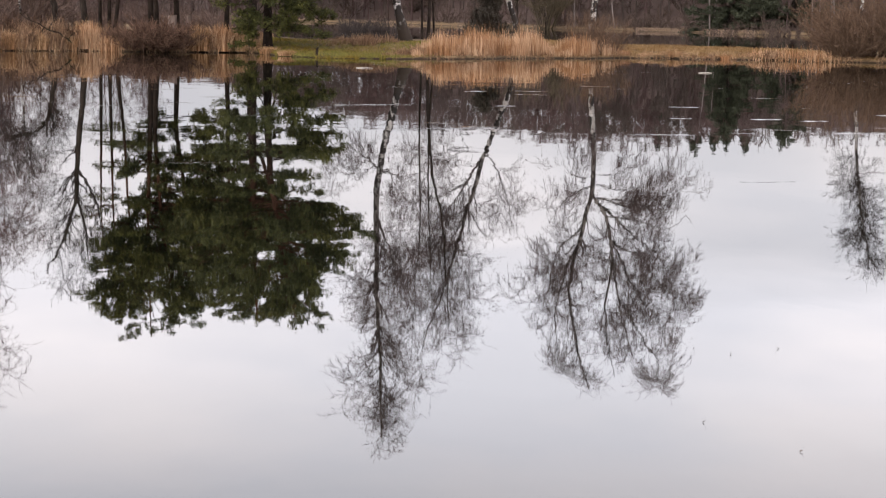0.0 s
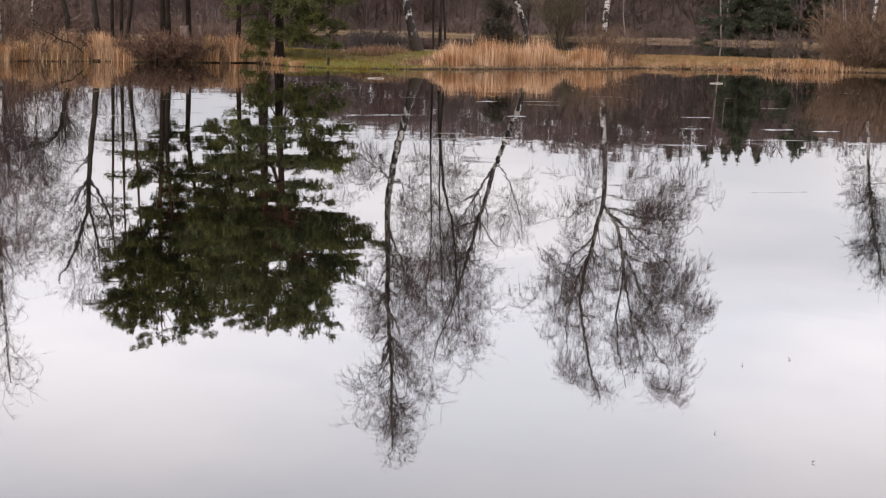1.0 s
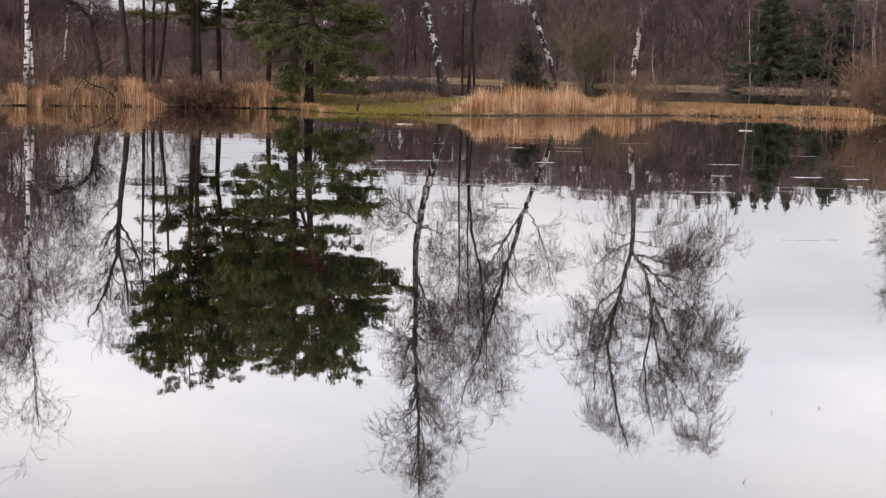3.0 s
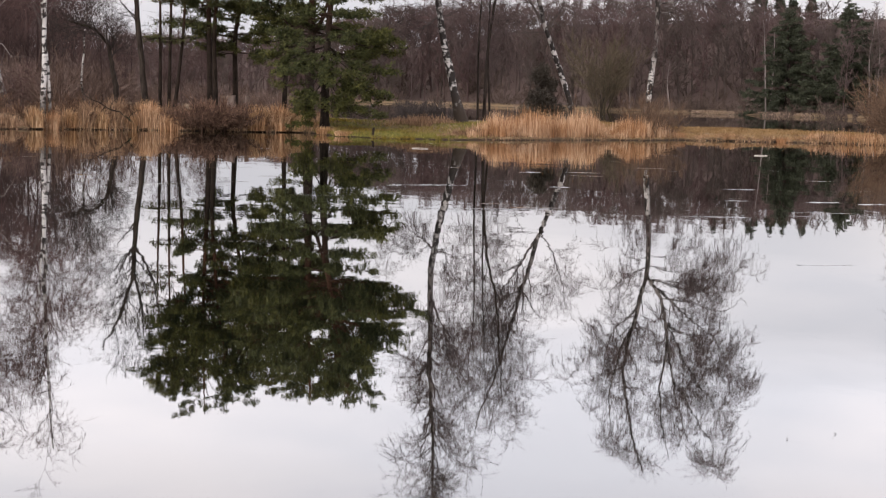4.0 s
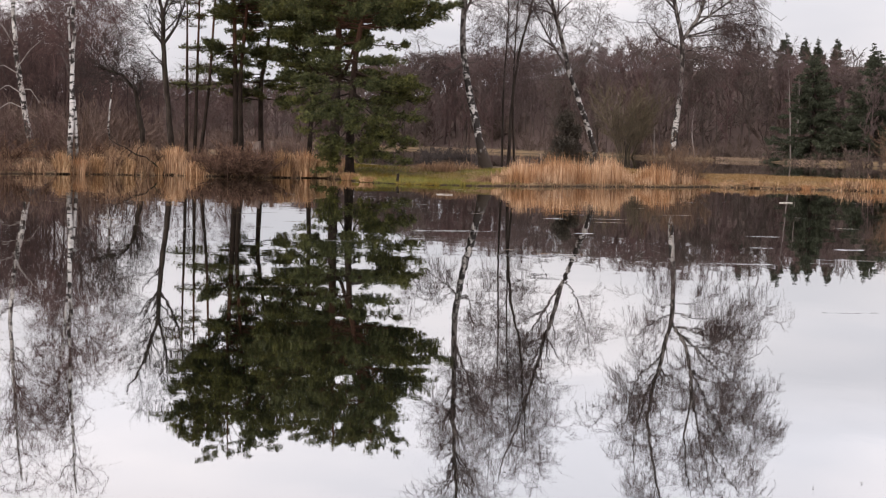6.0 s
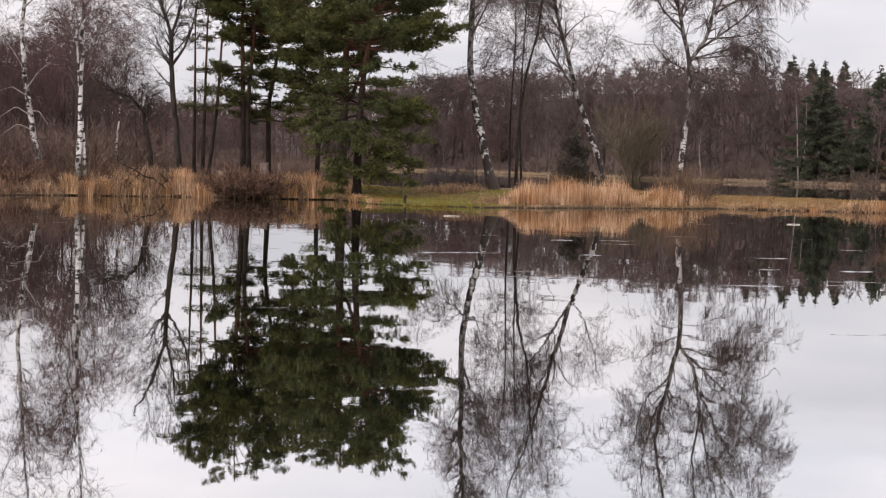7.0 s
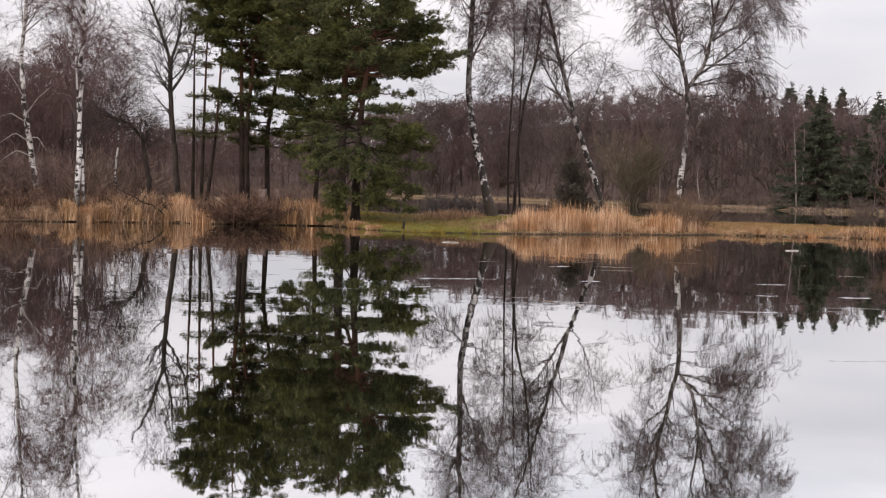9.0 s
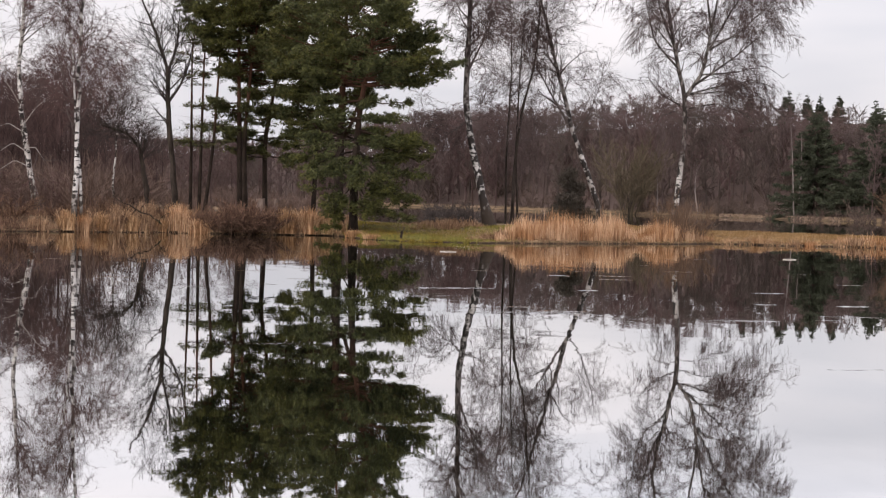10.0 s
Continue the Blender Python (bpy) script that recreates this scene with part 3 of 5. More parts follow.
birch(14, 7.67, 76, [(7.8, 0.4), (7.6, 1.4), (6.94, 3.3), (6.25, 4.94), (5.78, 6.6), (5.22, 8.8), (4.6, 11.0), (3.9, 13.2)], 0.14, (3.4, 14.9), reach=2.3, crown=(0.05, 1.0), limb_n=22, twig_n=1900, droop=-0.3,
      limbs_at=(([(6.1, 0, 5.3), (5.2, 0.3, 6.8), (4.4, 0.4, 8.2), (4.0, 0.4, 9.0)], 0.07), ([(6.25, 0, 4.9), (7.0, 0.3, 6.0), (7.5, 0.3, 7.4), (7.7, 0.3, 8.6)], 0.04), ([(6.3, 0, 4.9), (4.5, 0.3, 4.8), (3.6, 0.4, 4.6)], 0.03)),
      bark=SPECKLED, label="leaning white birch with a thin bare crown", group="birches on the bank")
birch(115, 11.14, 75, [(11.1, 0.4), (11.14, 1.07), (11.42, 3.4), (11.55, 5.3), (11.52, 6.96), (10.96, 9.1), (10.5, 11.6), (10.8, 14.0)], 0.15, (11.7, 16.8), reach=1.7, crown=(0.0, 1.0), limb_n=58, twig_n=7800, droop=-0.5, hang=1.0, main_mat=BIRCH,
      limbs_at=(([(11.52, 0, 6.9), (12.36, 0.2, 8.1), (12.75, 0.3, 10.3), (13.2, 0.3, 13.0), (13.9, 0.3, 15.3)], 0.1), ([(11.97, 0, 7.5), (13.84, -0.5, 8.9), (14.8, -0.7, 9.8), (15.5, -0.8, 10.6)], 0.065),
                ([(11.2, 0, 8.2), (10.0, 0.5, 9.6), (9.6, 0.8, 11.5), (9.3, 0.9, 13.1)], 0.06), ([(11.5, 0, 6.4), (10.4, 0.4, 7.0), (9.7, 0.5, 7.9), (9.3, 0.5, 7.8)], 0.05), ([(11.55, 0, 7.0), (13.2, 0.6, 7.5), (14.6, 0.7, 7.8), (15.7, 0.8, 7.7)], 0.055),
                ([(10.95, 0, 9.2), (10.1, -0.4, 11.0), (9.7, -0.6, 13.0), (10.0, -0.6, 14.9)], 0.055), ([(12.7, 0, 10.0), (12.3, -0.4, 12.0), (12.4, -0.5, 14.2), (12.9, -0.6, 16.0)], 0.065),
                ([(10.8, 0, 9.3), (9.9, -0.4, 10.2), (9.3, -0.6, 10.1)], 0.05), ([(12.6, 0, 9.2), (13.6, -0.5, 11.2), (14.8, -0.8, 13.0), (15.4, -0.9, 14.4)], 0.055),
                ([(12.6, 0, 9.2), (14.2, 0.4, 10.2), (15.6, 0.6, 11.6), (16.2, 0.7, 12.5)], 0.055), ([(13.0, 0, 12.0), (14.0, -0.3, 13.6), (14.9, -0.4, 15.0), (15.2, -0.4, 15.9)], 0.05), ([(12.3, 0, 8.0), (14.0, 0.5, 8.2), (15.5, 0.7, 8.6), (16.4, 0.8, 8.0)], 0.045),
                ([(11.6, 0, 7.0), (13.6, 0.6, 7.3), (15.6, 0.9, 7.0), (16.7, 1.0, 6.0)], 0.04), ([(11.5, 0, 6.3), (12.9, -0.5, 6.6), (14.4, -0.8, 6.1), (15.4, -0.9, 5.0)], 0.032), ([(11.5, 0, 5.9), (12.5, 0.4, 6.0), (13.4, 0.6, 5.5), (14.0, 0.7, 4.7)], 0.028), ([(11.5, 0, 6.0), (11.0, -0.4, 6.2), (10.3, -0.6, 5.9), (9.8, -0.7, 5.2)], 0.03)),
      label="spreading birch with forked white trunk and weeping bare twigs")
birch(16, 23.4, 72, [(23.3, 0.3), (23.5, 4.0), (23.9, 7.3)], 0.1, (24.5, 9.5), reach=0.75, crown=(0.1, 1.0), limb_n=22, twig_n=1100, limb_mat=DARK_TWIG, twig_mat=DARK_TWIG, droop=-0.1, label="young birch standing in a willow thicket")
birch(17, -17.2, 80, [(-17.2, 0.4), (-17.15, 2.5), (-17.0, 5.0)], 0.06, (-16.8, 8.0), reach=0.9, crown=(0.3, 1.0), limb_n=12, twig_n=350, bark=WHITE_BIRCH, flare=1.2, label="thin young white birch in the brown thicket")

# alders and other dark trees
ALDERS = dict(bark=ALDER, limb_mat=DARK_TWIG, twig_mat=DARK_TWIG, name="alder_tree", group="alders on the bank", flare=1.25)
birch(21, -12.89, 74, [(-12.85, 0.4), (-12.89, 1.3), (-13.16, 3.8), (-13.32, 6.0), (-13.37, 7.4), (-14.0, 9.2)], 0.17, (-14.8, 11.0), reach=2.0, crown=(0.0, 1.0), limb_n=16, twig_n=800, droop=0.03,
      limbs_at=(([(-13.3, 0, 5.9), (-12.8, 0.2, 6.7), (-12.4, 0.3, 7.8), (-12.2, 0.3, 9.2)], 0.07), ([(-13.3, 0, 5.9), (-13.9, -0.2, 6.6), (-14.4, -0.3, 7.2)], 0.05), ([(-13.37, 0, 7.3), (-13.0, 0.2, 8.6), (-12.9, 0.3, 10.4)], 0.08)),
      label="bare dark alder with a forked open crown", **ALDERS)
birch(22, -14.94, 78, [(-14.9, 0.4), (-14.94, 1.0), (-15.15, 2.44), (-15.4, 3.8), (-16.1, 4.55)], 0.16, (-17.4, 4.9), reach=1.7, crown=(0.1, 1.0), limb_n=16, twig_n=700, droop=0.05,
      label="small crooked dark tree bent to one side", **ALDERS)
birch(23, 3.27, 75, [(3.3, 0.4), (3.34, 3.2), (3.6, 5.9), (4.16, 8.1), (4.4, 11)], 0.085, (4.6, 13.6), reach=2.1, crown=(0.0, 1.0), limb_n=26, twig_n=2800, droop=-0.2,
      extra=([(3.0, 0.4), (2.95, 4.0), (3.1, 8.0), (2.9, 12.0), (2.8, 15.4)], [(3.6, 0.4), (3.4, 4.0), (3.5, 8.0), (3.7, 12.0), (3.9, 14.0)]), label="cluster of thin dark alder stems",
      **dict(ALDERS, twig_mat=TWIG))

# pines
TALL = "tall pine with bare lower trunk and dense crown"
pine(31, -9.77, 74, [(-9.77, 0.4), (-9.87, 4.1), (-10.0, 8.2)], 0.16, (-9.9, 14.0), [(7.4, 0.6, 2.3), (8.8, 1.2, 2.6), (10.4, 3.1, 2.6), (12.4, 2.6, 2.1), (14.1, 1.0, 0.9)], 86, 17000, label=TALL, mid=(3.2, 7.0, 1.0, 2.0, 15))
pine(32, -9.47, 73.6, [(-9.45, 0.4), (-9.6, 4.1), (-9.3, 8.2)], 0.14, (-8.6, 13.2), [(7.3, 1.2, 2.4), (9.5, 2.3, 2.5), (11.7, 2.1, 2.2), (13.5, 0.8, 0.8)], 60, 11500, label=TALL, mid=(4.6, 7.0, 1.3, 1.6, 12))
pine(33, -9.12, 76, [(-8.8, 0.4), (-8.9, 4.2), (-8.3, 8.0)], 0.15, (-7.2, 12.5), [(6.8, 1.8, 2.5), (9.0, 2.3, 2.6), (11.0, 2.0, 2.3), (12.7, 0.8, 0.8)], 62, 13000, label=TALL, mid=(3.0, 6.8, 1.4, 2.0, 20))
pine(34, -4.68, 68, [(-4.68, 0.3), (-4.67, 2.8), (-4.6, 5.3), (-4.6, 8.0)], 0.26, (-4.4, 11.9), [(6.7, 2.7, 2.5), (8.2, 2.8, 3.0), (10.2, 2.4, 2.7), (12.1, 0.9, 1.2)], 86, 19500, label="broad old pine with reddish upper bark and layered boughs", mid=(4.0, 6.4, 2.4, 2.0, 19),
     low=(([(-4.6, 0, 4.1), (-4.2, -0.3, 4.7), (-3.9, -0.4, 5.6), (-3.7, -0.3, 6.9)], 0.12), ([(-4.65, 0, 3.6), (-5.4, 0.3, 4.2), (-6.3, 0.4, 5.4), (-7.2, 0.4, 6.3)], 0.07)))
pine(35, -3.72, 63.2, [(-3.7, 0.05), (-3.7, 2.8), (-3.55, 5.2), (-3.1, 8.0)], 0.2, (-2.5, 10.9), [(6.3, 1.8, 2.7), (7.1, 2.3, 3.1), (8.5, 2.2, 2.3), (9.8, 1.8, 1.6), (11.1, 0.7, 0.7)], 86, 25500, mid=(2.7, 5.8, 1.6, 2.3, 20),
     low=(([(-3.6, 0, 4.3), (-2.4, -0.4, 4.1), (-1.4, -0.6, 3.8), (-0.9, -0.6, 3.5)], 0.05), ([(-3.6, 0, 4.0), (-2.5, 0.5, 3.7), (-1.7, 0.8, 3.4), (-1.2, 0.8, 3.2)], 0.05), ([(-3.7, 0, 3.6), (-2.8, -0.6, 2.9), (-2.1, -0.8, 2.0), (-1.8, -0.8, 1.3)], 0.04),
          ([(-3.7, 0, 3.0), (-3.0, -0.4, 2.2), (-2.5, -0.6, 1.4), (-2.2, -0.7, 0.9)], 0.03), ([(-3.7, 0, 3.5), (-4.4, -0.5, 3.3), (-5.2, -0.8, 2.9), (-5.6, -0.9, 2.5)], 0.04), ([(-3.7, 0, 3.2), (-4.3, -0.8, 2.8), (-4.9, -1.2, 2.3), (-5.2, -1.3, 1.9)], 0.035),
          ([(-3.6, 0, 4.4), (-3.0, -1.0, 4.2), (-2.4, -1.6, 3.9), (-2.0, -1.9, 3.7)], 0.04), ([(-3.6, 0, 4.1), (-3.9, -1.0, 3.8), (-4.2, -1.7, 3.4), (-4.3, -2.0, 3.1)], 0.04),
          ([(-3.3, 0, 6.4), (-1.6, -0.4, 7.0), (-0.4, -0.5, 7.1), (0.1, -0.4, 7.1)], 0.06), ([(-3.7, 0, 2.4), (-3.2, -0.6, 1.6), (-2.6, -0.9, 0.9), (-2.0, -1.0, 0.7)], 0.035), ([(-3.7, 0, 2.2), (-4.2, -0.4, 1.5), (-4.6, -0.5, 0.9)], 0.03),
          ([(-3.7, 0, 3.0), (-3.6, -0.9, 2.6), (-3.4, -1.5, 1.9), (-3.2, -1.8, 1.2)], 0.035), ([(-3.7, 0, 2.7), (-4.0, -0.8, 2.2), (-4.3, -1.3, 1.5), (-4.4, -1.5, 0.9)], 0.03), ([(-3.7, 0, 2.6), (-3.2, -0.9, 2.0), (-2.8, -1.4, 1.3), (-2.6, -1.6, 0.7)], 0.03),
          ([(-3.7, 0, 3.4), (-2.9, -0.2, 3.2), (-2.0, -0.3, 2.8), (-1.4, -0.3, 2.4)], 0.035), ([(-3.65, 0, 3.8), (-4.5, 0.3, 3.7), (-5.3, 0.4, 3.4), (-5.9, 0.4, 3.0)], 0.035),
          ([(-3.7, 0, 3.3), (-3.2, -1.0, 3.0), (-2.6, -1.6, 2.5), (-2.2, -1.9, 2.1)], 0.035), ([(-3.7, 0, 3.3), (-4.1, -1.0, 3.0), (-4.6, -1.6, 2.6), (-4.9, -1.9, 2.2)], 0.035), ([(-3.7, 0, 2.0), (-3.5, -0.7, 1.5), (-3.3, -1.0, 0.9), (-3.1, -1.1, 0.5)], 0.03),
          ([(-3.7, 0, 1.9), (-4.0, -0.6, 1.4), (-4.2, -0.9, 0.8), (-4.3, -1.0, 0.4)], 0.03), ([(-3.7, 0, 2.9), (-3.6, -1.1, 2.8), (-3.8, -1.7, 2.4), (-3.9, -2.0, 2.0)], 0.035), ([(-3.7, 0, 2.8), (-2.9, 0.2, 2.4), (-2.2, 0.3, 1.8), (-1.7, 0.3, 1.4)], 0.03)),
     label="pine leaning out with low boughs that droop over the water")
pine(36, -6.12, 72, [(-6.12, 0.4), (-6.05, 2.5), (-6.0, 6.0)], 0.13, (-5.9, 11.5), [(6.0, 2.0, 2.0), (8.5, 2.2, 2.2), (10.5, 1.7, 1.7), (11.9, 0.7, 0.7)], 50, 10500, label="pine with dark trunk among its neighbours", mid=(2.8, 6.0, 1.6, 1.5, 14))
for sd, xx, yy, pp, tt in ((37, -12.48, 76, [(-12.48, 0.4), (-12.5, 4.1), (-12.56, 8.3)], (-12.3, 10.9)), (38, -11.9, 75, [(-11.9, 0.4), (-11.86, 4.1), (-11.8, 8.2)], (-11.5, 11.5)),
                           (39, -11.48, 74, [(-11.5, 0.4), (-11.1, 4.1), (-10.9, 8.1)], (-10.7, 12.4))):
    pine(sd, xx, yy, pp, 0.1, tt, [(6.8, 0.4, 0.6), (8.8, 0.5, 0.9), (tt[1], 0.3, 0.3)], 12, 420, label="thin pine with a sparse high crown", group="thin pines", mid=(3.6, 6.2, 0.5, 0.6, 4))

# dark conical shrub behind the reeds, and spruces before and among the far forest
def evergreen_shrub(seed, x, y, height, width, label):
    """A dark rounded shrub: several stems, lobes of small leaves."""
    rs = np.random.RandomState(seed)
    root = foot("evergreen_shrub", x, y, label, "shrub", "shrubs")
    lobes = []
    for q in range(16):
        a, u = rs.rand() * 6.283, rs.rand()
        rad = width * 0.5 * (0.25 + 0.6 * rs.rand()) * (1.0 - 0.75 * u ** 2)
        lobes.append((math.cos(a) * rad, math.sin(a) * rad, height * (0.3 + 0.62 * u), width * (0.2 - 0.06 * u)))
    for q in range(5):
        lx, ly, lz, _ = lobes[q]
        st = smooth_path([(lx * 0.3, ly * 0.3, -0.1), (lx * 0.5, ly * 0.5, lz * 0.5), (lx, ly, lz)], 8)
        solid("stem", *tubes(st[None], (0.05 * np.linspace(1, 0.3, 8))[None], 6), mat=ALDER, parent=root)
    at = np.concatenate([np.array([(lx, ly, lz)]) + unit(rs.randn(300, 3)) * (rs.rand(300, 1) ** 0.5) * lr for lx, ly, lz, lr in lobes])
    joined(solid("foliage", *_tri(blades(rs, at, unit(rs.randn(len(at), 3)), 0.13, 0.05, 0.8, 5)), mat=SHRUB, parent=root))


def _tri(geo):
    return geo[0], None, geo[1]


evergreen_shrub(41, 6.9, 84, 4.1, 3.0, "dark rounded evergreen shrub behind the reeds")
for sd, xx, yy, hh, ww in ((42, 60.2, 252, 17.6, 17.5), (43, 68.9, 246, 17.4, 18.0)):
    spruce(sd, xx, yy, hh, ww, "dark green spruce at the edge of the far forest", length=0.6, blade=0.15, sprays=9500, per=7)
for sd, xx, yy, hh, ww in ((44, 66.0, 300, 24.0, 12.5), (45, 70.2, 302, 23.4, 8.5), (46, 73.0, 303, 23.6, 8.5), (47, 76.0, 300, 23.2, 9.5), (48, 59.6, 305, 23.6, 9.0), (49, 83.0, 300, 22.6, 10.0)):
    spruce(sd, xx, yy, hh, ww, "spruce tip rising over the far forest", length=0.55, blade=0.17, sprays=4200, per=7, group="spruces in the forest", base=0.4)


# ---- far forest and thickets ----
def bare_template(rs, height, spread, limb_n, twig_n, rad, fat, fine=6, base=0.2, thin=1.0):
    """One low-cost bare tree about the origin, as corners and faces."""
    tp = smooth_path([(0, 0, -0.3), (rs.randn() * 0.3, rs.randn() * 0.3, height * 0.5), (rs.randn() * 0.6, rs.randn() * 0.6, height)], 8)
    tr = rad * np.linspace(1, 0.1, 8)
    p1, r1 = grow(rs, tp[None], tr[None], limb_n, (base, 1), (spread * 0.5, spread), (25, 55), 5, 0.1, 0.12, 0.4, 0.3, 0.2, fat)
    p2, r2 = grow(rs, np.concatenate([p1, tp[None, -5:]]), np.concatenate([r1, tr[None, -5:]]), twig_n, (0.1, 1), (spread * 0.3, spread * 0.75), (20, 60), 2, 0.04, 0.16, 0.6 * thin, 0.5, 0.15, fat * thin)
    p3, r3 = grow(rs, p2, r2, twig_n * fine, (0.0, 1), (spread * 0.07, spread * 0.26), (15, 65), 2, 0.0, 0.1, 0.9, 0.6, 0.15 / thin, fat)
    v, q = join(tubes(tp[None], tr[None], 5), tubes(p1, r1, 3))
    s, t = slivers(rs, np.concatenate([p2, p3]), np.concatenate([r2, r3]))
    v = np.concatenate([v, s])
    n = len(v) - len(s)
    over = v[:, 2] > 0.6 * height                    # round the top of the crown off at the full height
    v[over, 2] = height * (0.6 + 0.4 * np.tanh((v[over, 2] / height - 0.6) / 0.4))
    return v, q, t + n


def bush_template(rs, height, spread, stems, twigs, fat, fine=4):
    """Many stems that fan out from the ground."""
    az = rs.rand(stems) * 2 * np.pi
    p = np.empty((stems, 6, 3))
    p[:, 0] = np.stack([np.cos(az) * spread * 0.2 * rs.rand(stems), np.sin(az) * spread * 0.2 * rs.rand(stems), np.full(stems, -0.1)], -1)
    d = unit(np.stack([np.cos(az) * spread, np.sin(az) * spread, height * (0.7 + 0.6 * rs.rand(stems))], -1))
    ln = height * (0.55 + 0.5 * rs.rand(stems))[:, None] / 5
    for s in range(1, 6):
        p[:, s] = p[:, s - 1] + d * ln
        d = unit(d + rs.randn(stems, 3) * 0.1 + np.array([0, 0, 0.03]))
    r = fat * 2.2 * np.linspace(1, 0.35, 6) * np.ones((stems, 1))
    p2, r2 = grow(rs, p, r, twigs, (0.25, 1), (height * 0.12, height * 0.35), (18, 50), 4, 0.03, 0.12, 0.6, 0.5, 0.1, fat)
    p3, r3 = grow(rs, p2, r2, twigs * fine, (0.2, 1), (height * 0.08, height * 0.22), (18, 50), 2, 0.0, 0.12, 0.9, 0.6, 0.1, fat)
    v, q = join(tubes(p, r, 3), tubes(p2[:, ::3] if p2.shape[1] == 4 else p2, r2[:, ::3] if r2.shape[1] == 4 else r2, 3))
    s, t = slivers(rs, p3, r3)
    return np.concatenate([v, s]), q, t + len(v)


def plant(rs, templates, spots, sizes):
    """Copies of templates on the ground, turned and sized at random, joined: corners, quads, triangles."""
    vs, qs, ts, off = [], [], [], 0
    for (x, y), s in zip(spots, sizes):
        v, q, t = templates[rs.randint(len(templates))]
        a = rs.rand() * 6.283
        c, n = math.cos(a), math.sin(a)
        w = 0.85 + 0.3 * rs.rand()
        vs.append(np.stack([(v[:, 0] * c - v[:, 1] * n) * s * w + x, (v[:, 0] * n + v[:, 1] * c) * s * w + y, v[:, 2] * s + float(land(x, y))], -1))
        qs.append(q + off), ts.append(t + off)
        off += len(v)
    return np.concatenate(vs), np.concatenate(qs), np.concatenate(ts)


def spread_out(name, rs, kinds, spots, sizes, mat, label, category):
    v, q, t = plant(rs, kinds, spots, sizes)
    return tagged(solid(name, v, q, t, mat), label, category, kind="stuff")


def far_edge(u):
    return float(np.interp(u * 255, FAR_X, FAR_Y)) + 9.0 * float(step01(u, 0.16, 0.22))


def build_forest():
    rs = np.random.RandomState(5)
    front = [bare_template(rs, 20.0, 5.4, 16, 66, 0.17, 0.066, 19, b, 0.6) for b in (0.08, 0.12, 0.2, 0.15, 0.1)]
    deep = [bare_template(rs, 20.0, 5.8, 10, 56, 0.17, 0.115, 11, b, 0.6) for b in (0.25, 0.3, 0.35, 0.3)]
    woods = {(m.name, back): ([], []) for m in (WOODS, WOODS_RED, WOODS_GREY) for back in (False, True)}
    for row in range(6):
        u = -0.36
        while u < 0.42:
            d = far_edge(u) + 9 + row * 11 + rs.rand() * 10
            sky = np.interp(u, [-0.36, -0.24, -0.2, -0.1, -0.05, 0.0, 0.09, 0.14, 0.2, 0.26, 0.42], [0.06, 0.055, 0.037, 0.038, 0.051, 0.0618, 0.068, 0.0732, 0.0735, 0.0685, 0.062])
            stand = math.sin(u * 61 + row * 1.3) + math.sin(u * 143 + row * 2.1) + 0.9 * rs.randn()      # stands of one kind
            spots, sizes = woods[(WOODS_RED if stand > 0.7 else WOODS_GREY if stand < -0.8 else WOODS).name, row > 2]
            spots.append((u * d, d))
            sizes.append((1.6 + sky * d * (0.9 + 0.13 * rs.rand()) * (0.88 + 0.024 * row) - float(land(u * d, d))) / 19.6)
            u += ((1.6 if row < 3 else 1.15) + 1.3 * rs.rand()) / d
    for mat, label in ((WOODS, "brown leafless forest along the far shore"), (WOODS_RED, "reddish-brown leafless stands in the far forest"), (WOODS_GREY, "grey-brown leafless stands in the far forest")):
        v, q, t = plant(rs, front, *woods[mat.name, False])
        bv, bq, bt = plant(rs, deep, *woods[mat.name, True])
        tagged(solid("far_forest", np.concatenate([v, bv]), np.concatenate([q, bq + len(v)]), np.concatenate([t, bt + len(v)]), mat), label, "forest", kind="stuff")
    bushes = [bush_template(rs, 1.0, 0.7, 9, 30, 0.0075, 8) for _ in range(4)]
    us = -0.36 + 0.78 * rs.rand(230)
    ds = [far_edge(u) + 4 + 36 * rs.rand() ** 1.3 for u in us]
    spread_out("far_undergrowth", rs, bushes, [(u * d, d) for u, d in zip(us, ds)], [1.4 + 2.0 * rs.rand() ** 2 + 0.13 * (d - far_edge(u)) for u, d in zip(us, ds)], SCRUB,
               "brown scrub at the foot of the far forest", "scrub")
    us = np.concatenate([-0.36 + 0.78 * rs.rand(100), 0.1 + 0.3 * rs.rand(40)])
    ds = [float(np.interp(u * 255, FAR_X, FAR_Y)) + 2 + 7 * rs.rand() for u in us]
    spread_out("far_scrub", rs, bushes, [(u * d, d) for u, d in zip(us, ds)], 0.9 + 2.0 * rs.rand(len(us)) ** 1.5 + 0.4 * (us > 0.12), SCRUB, "low brown scrub along the far shore", "scrub")
    spots = [(-1.6 + 5.4 * rs.rand(), 160 + 12 * rs.rand()) for _ in range(26)]
    spread_out("marsh_scrub", rs, bushes, spots, 1.5 + 0.6 * rs.rand(26), DARK_TWIG, "low dark scrub in the second pond", "scrub")
    # woods that stand on the near bank, behind the birches and pines
    kinds = [bare_template(rs, 10.0, 3.2, 18, 110, 0.09, 0.013, 12) for _ in range(4)]
    spots = [((u := -(0.212 + 0.14 * rs.rand())) * (d := 84 + 46 * rs.rand()), d) for _ in range(62)]
    spread_out("bank_woods", rs, kinds, spots, 0.62 + 0.48 * rs.rand(62), BANKWOOD, "leafless brown woods behind the reedy bank", "woods")
    spots = [((u := -(0.13 + 0.09 * rs.rand())) * (d := 90 + 40 * rs.rand()), d) for _ in range(22)]
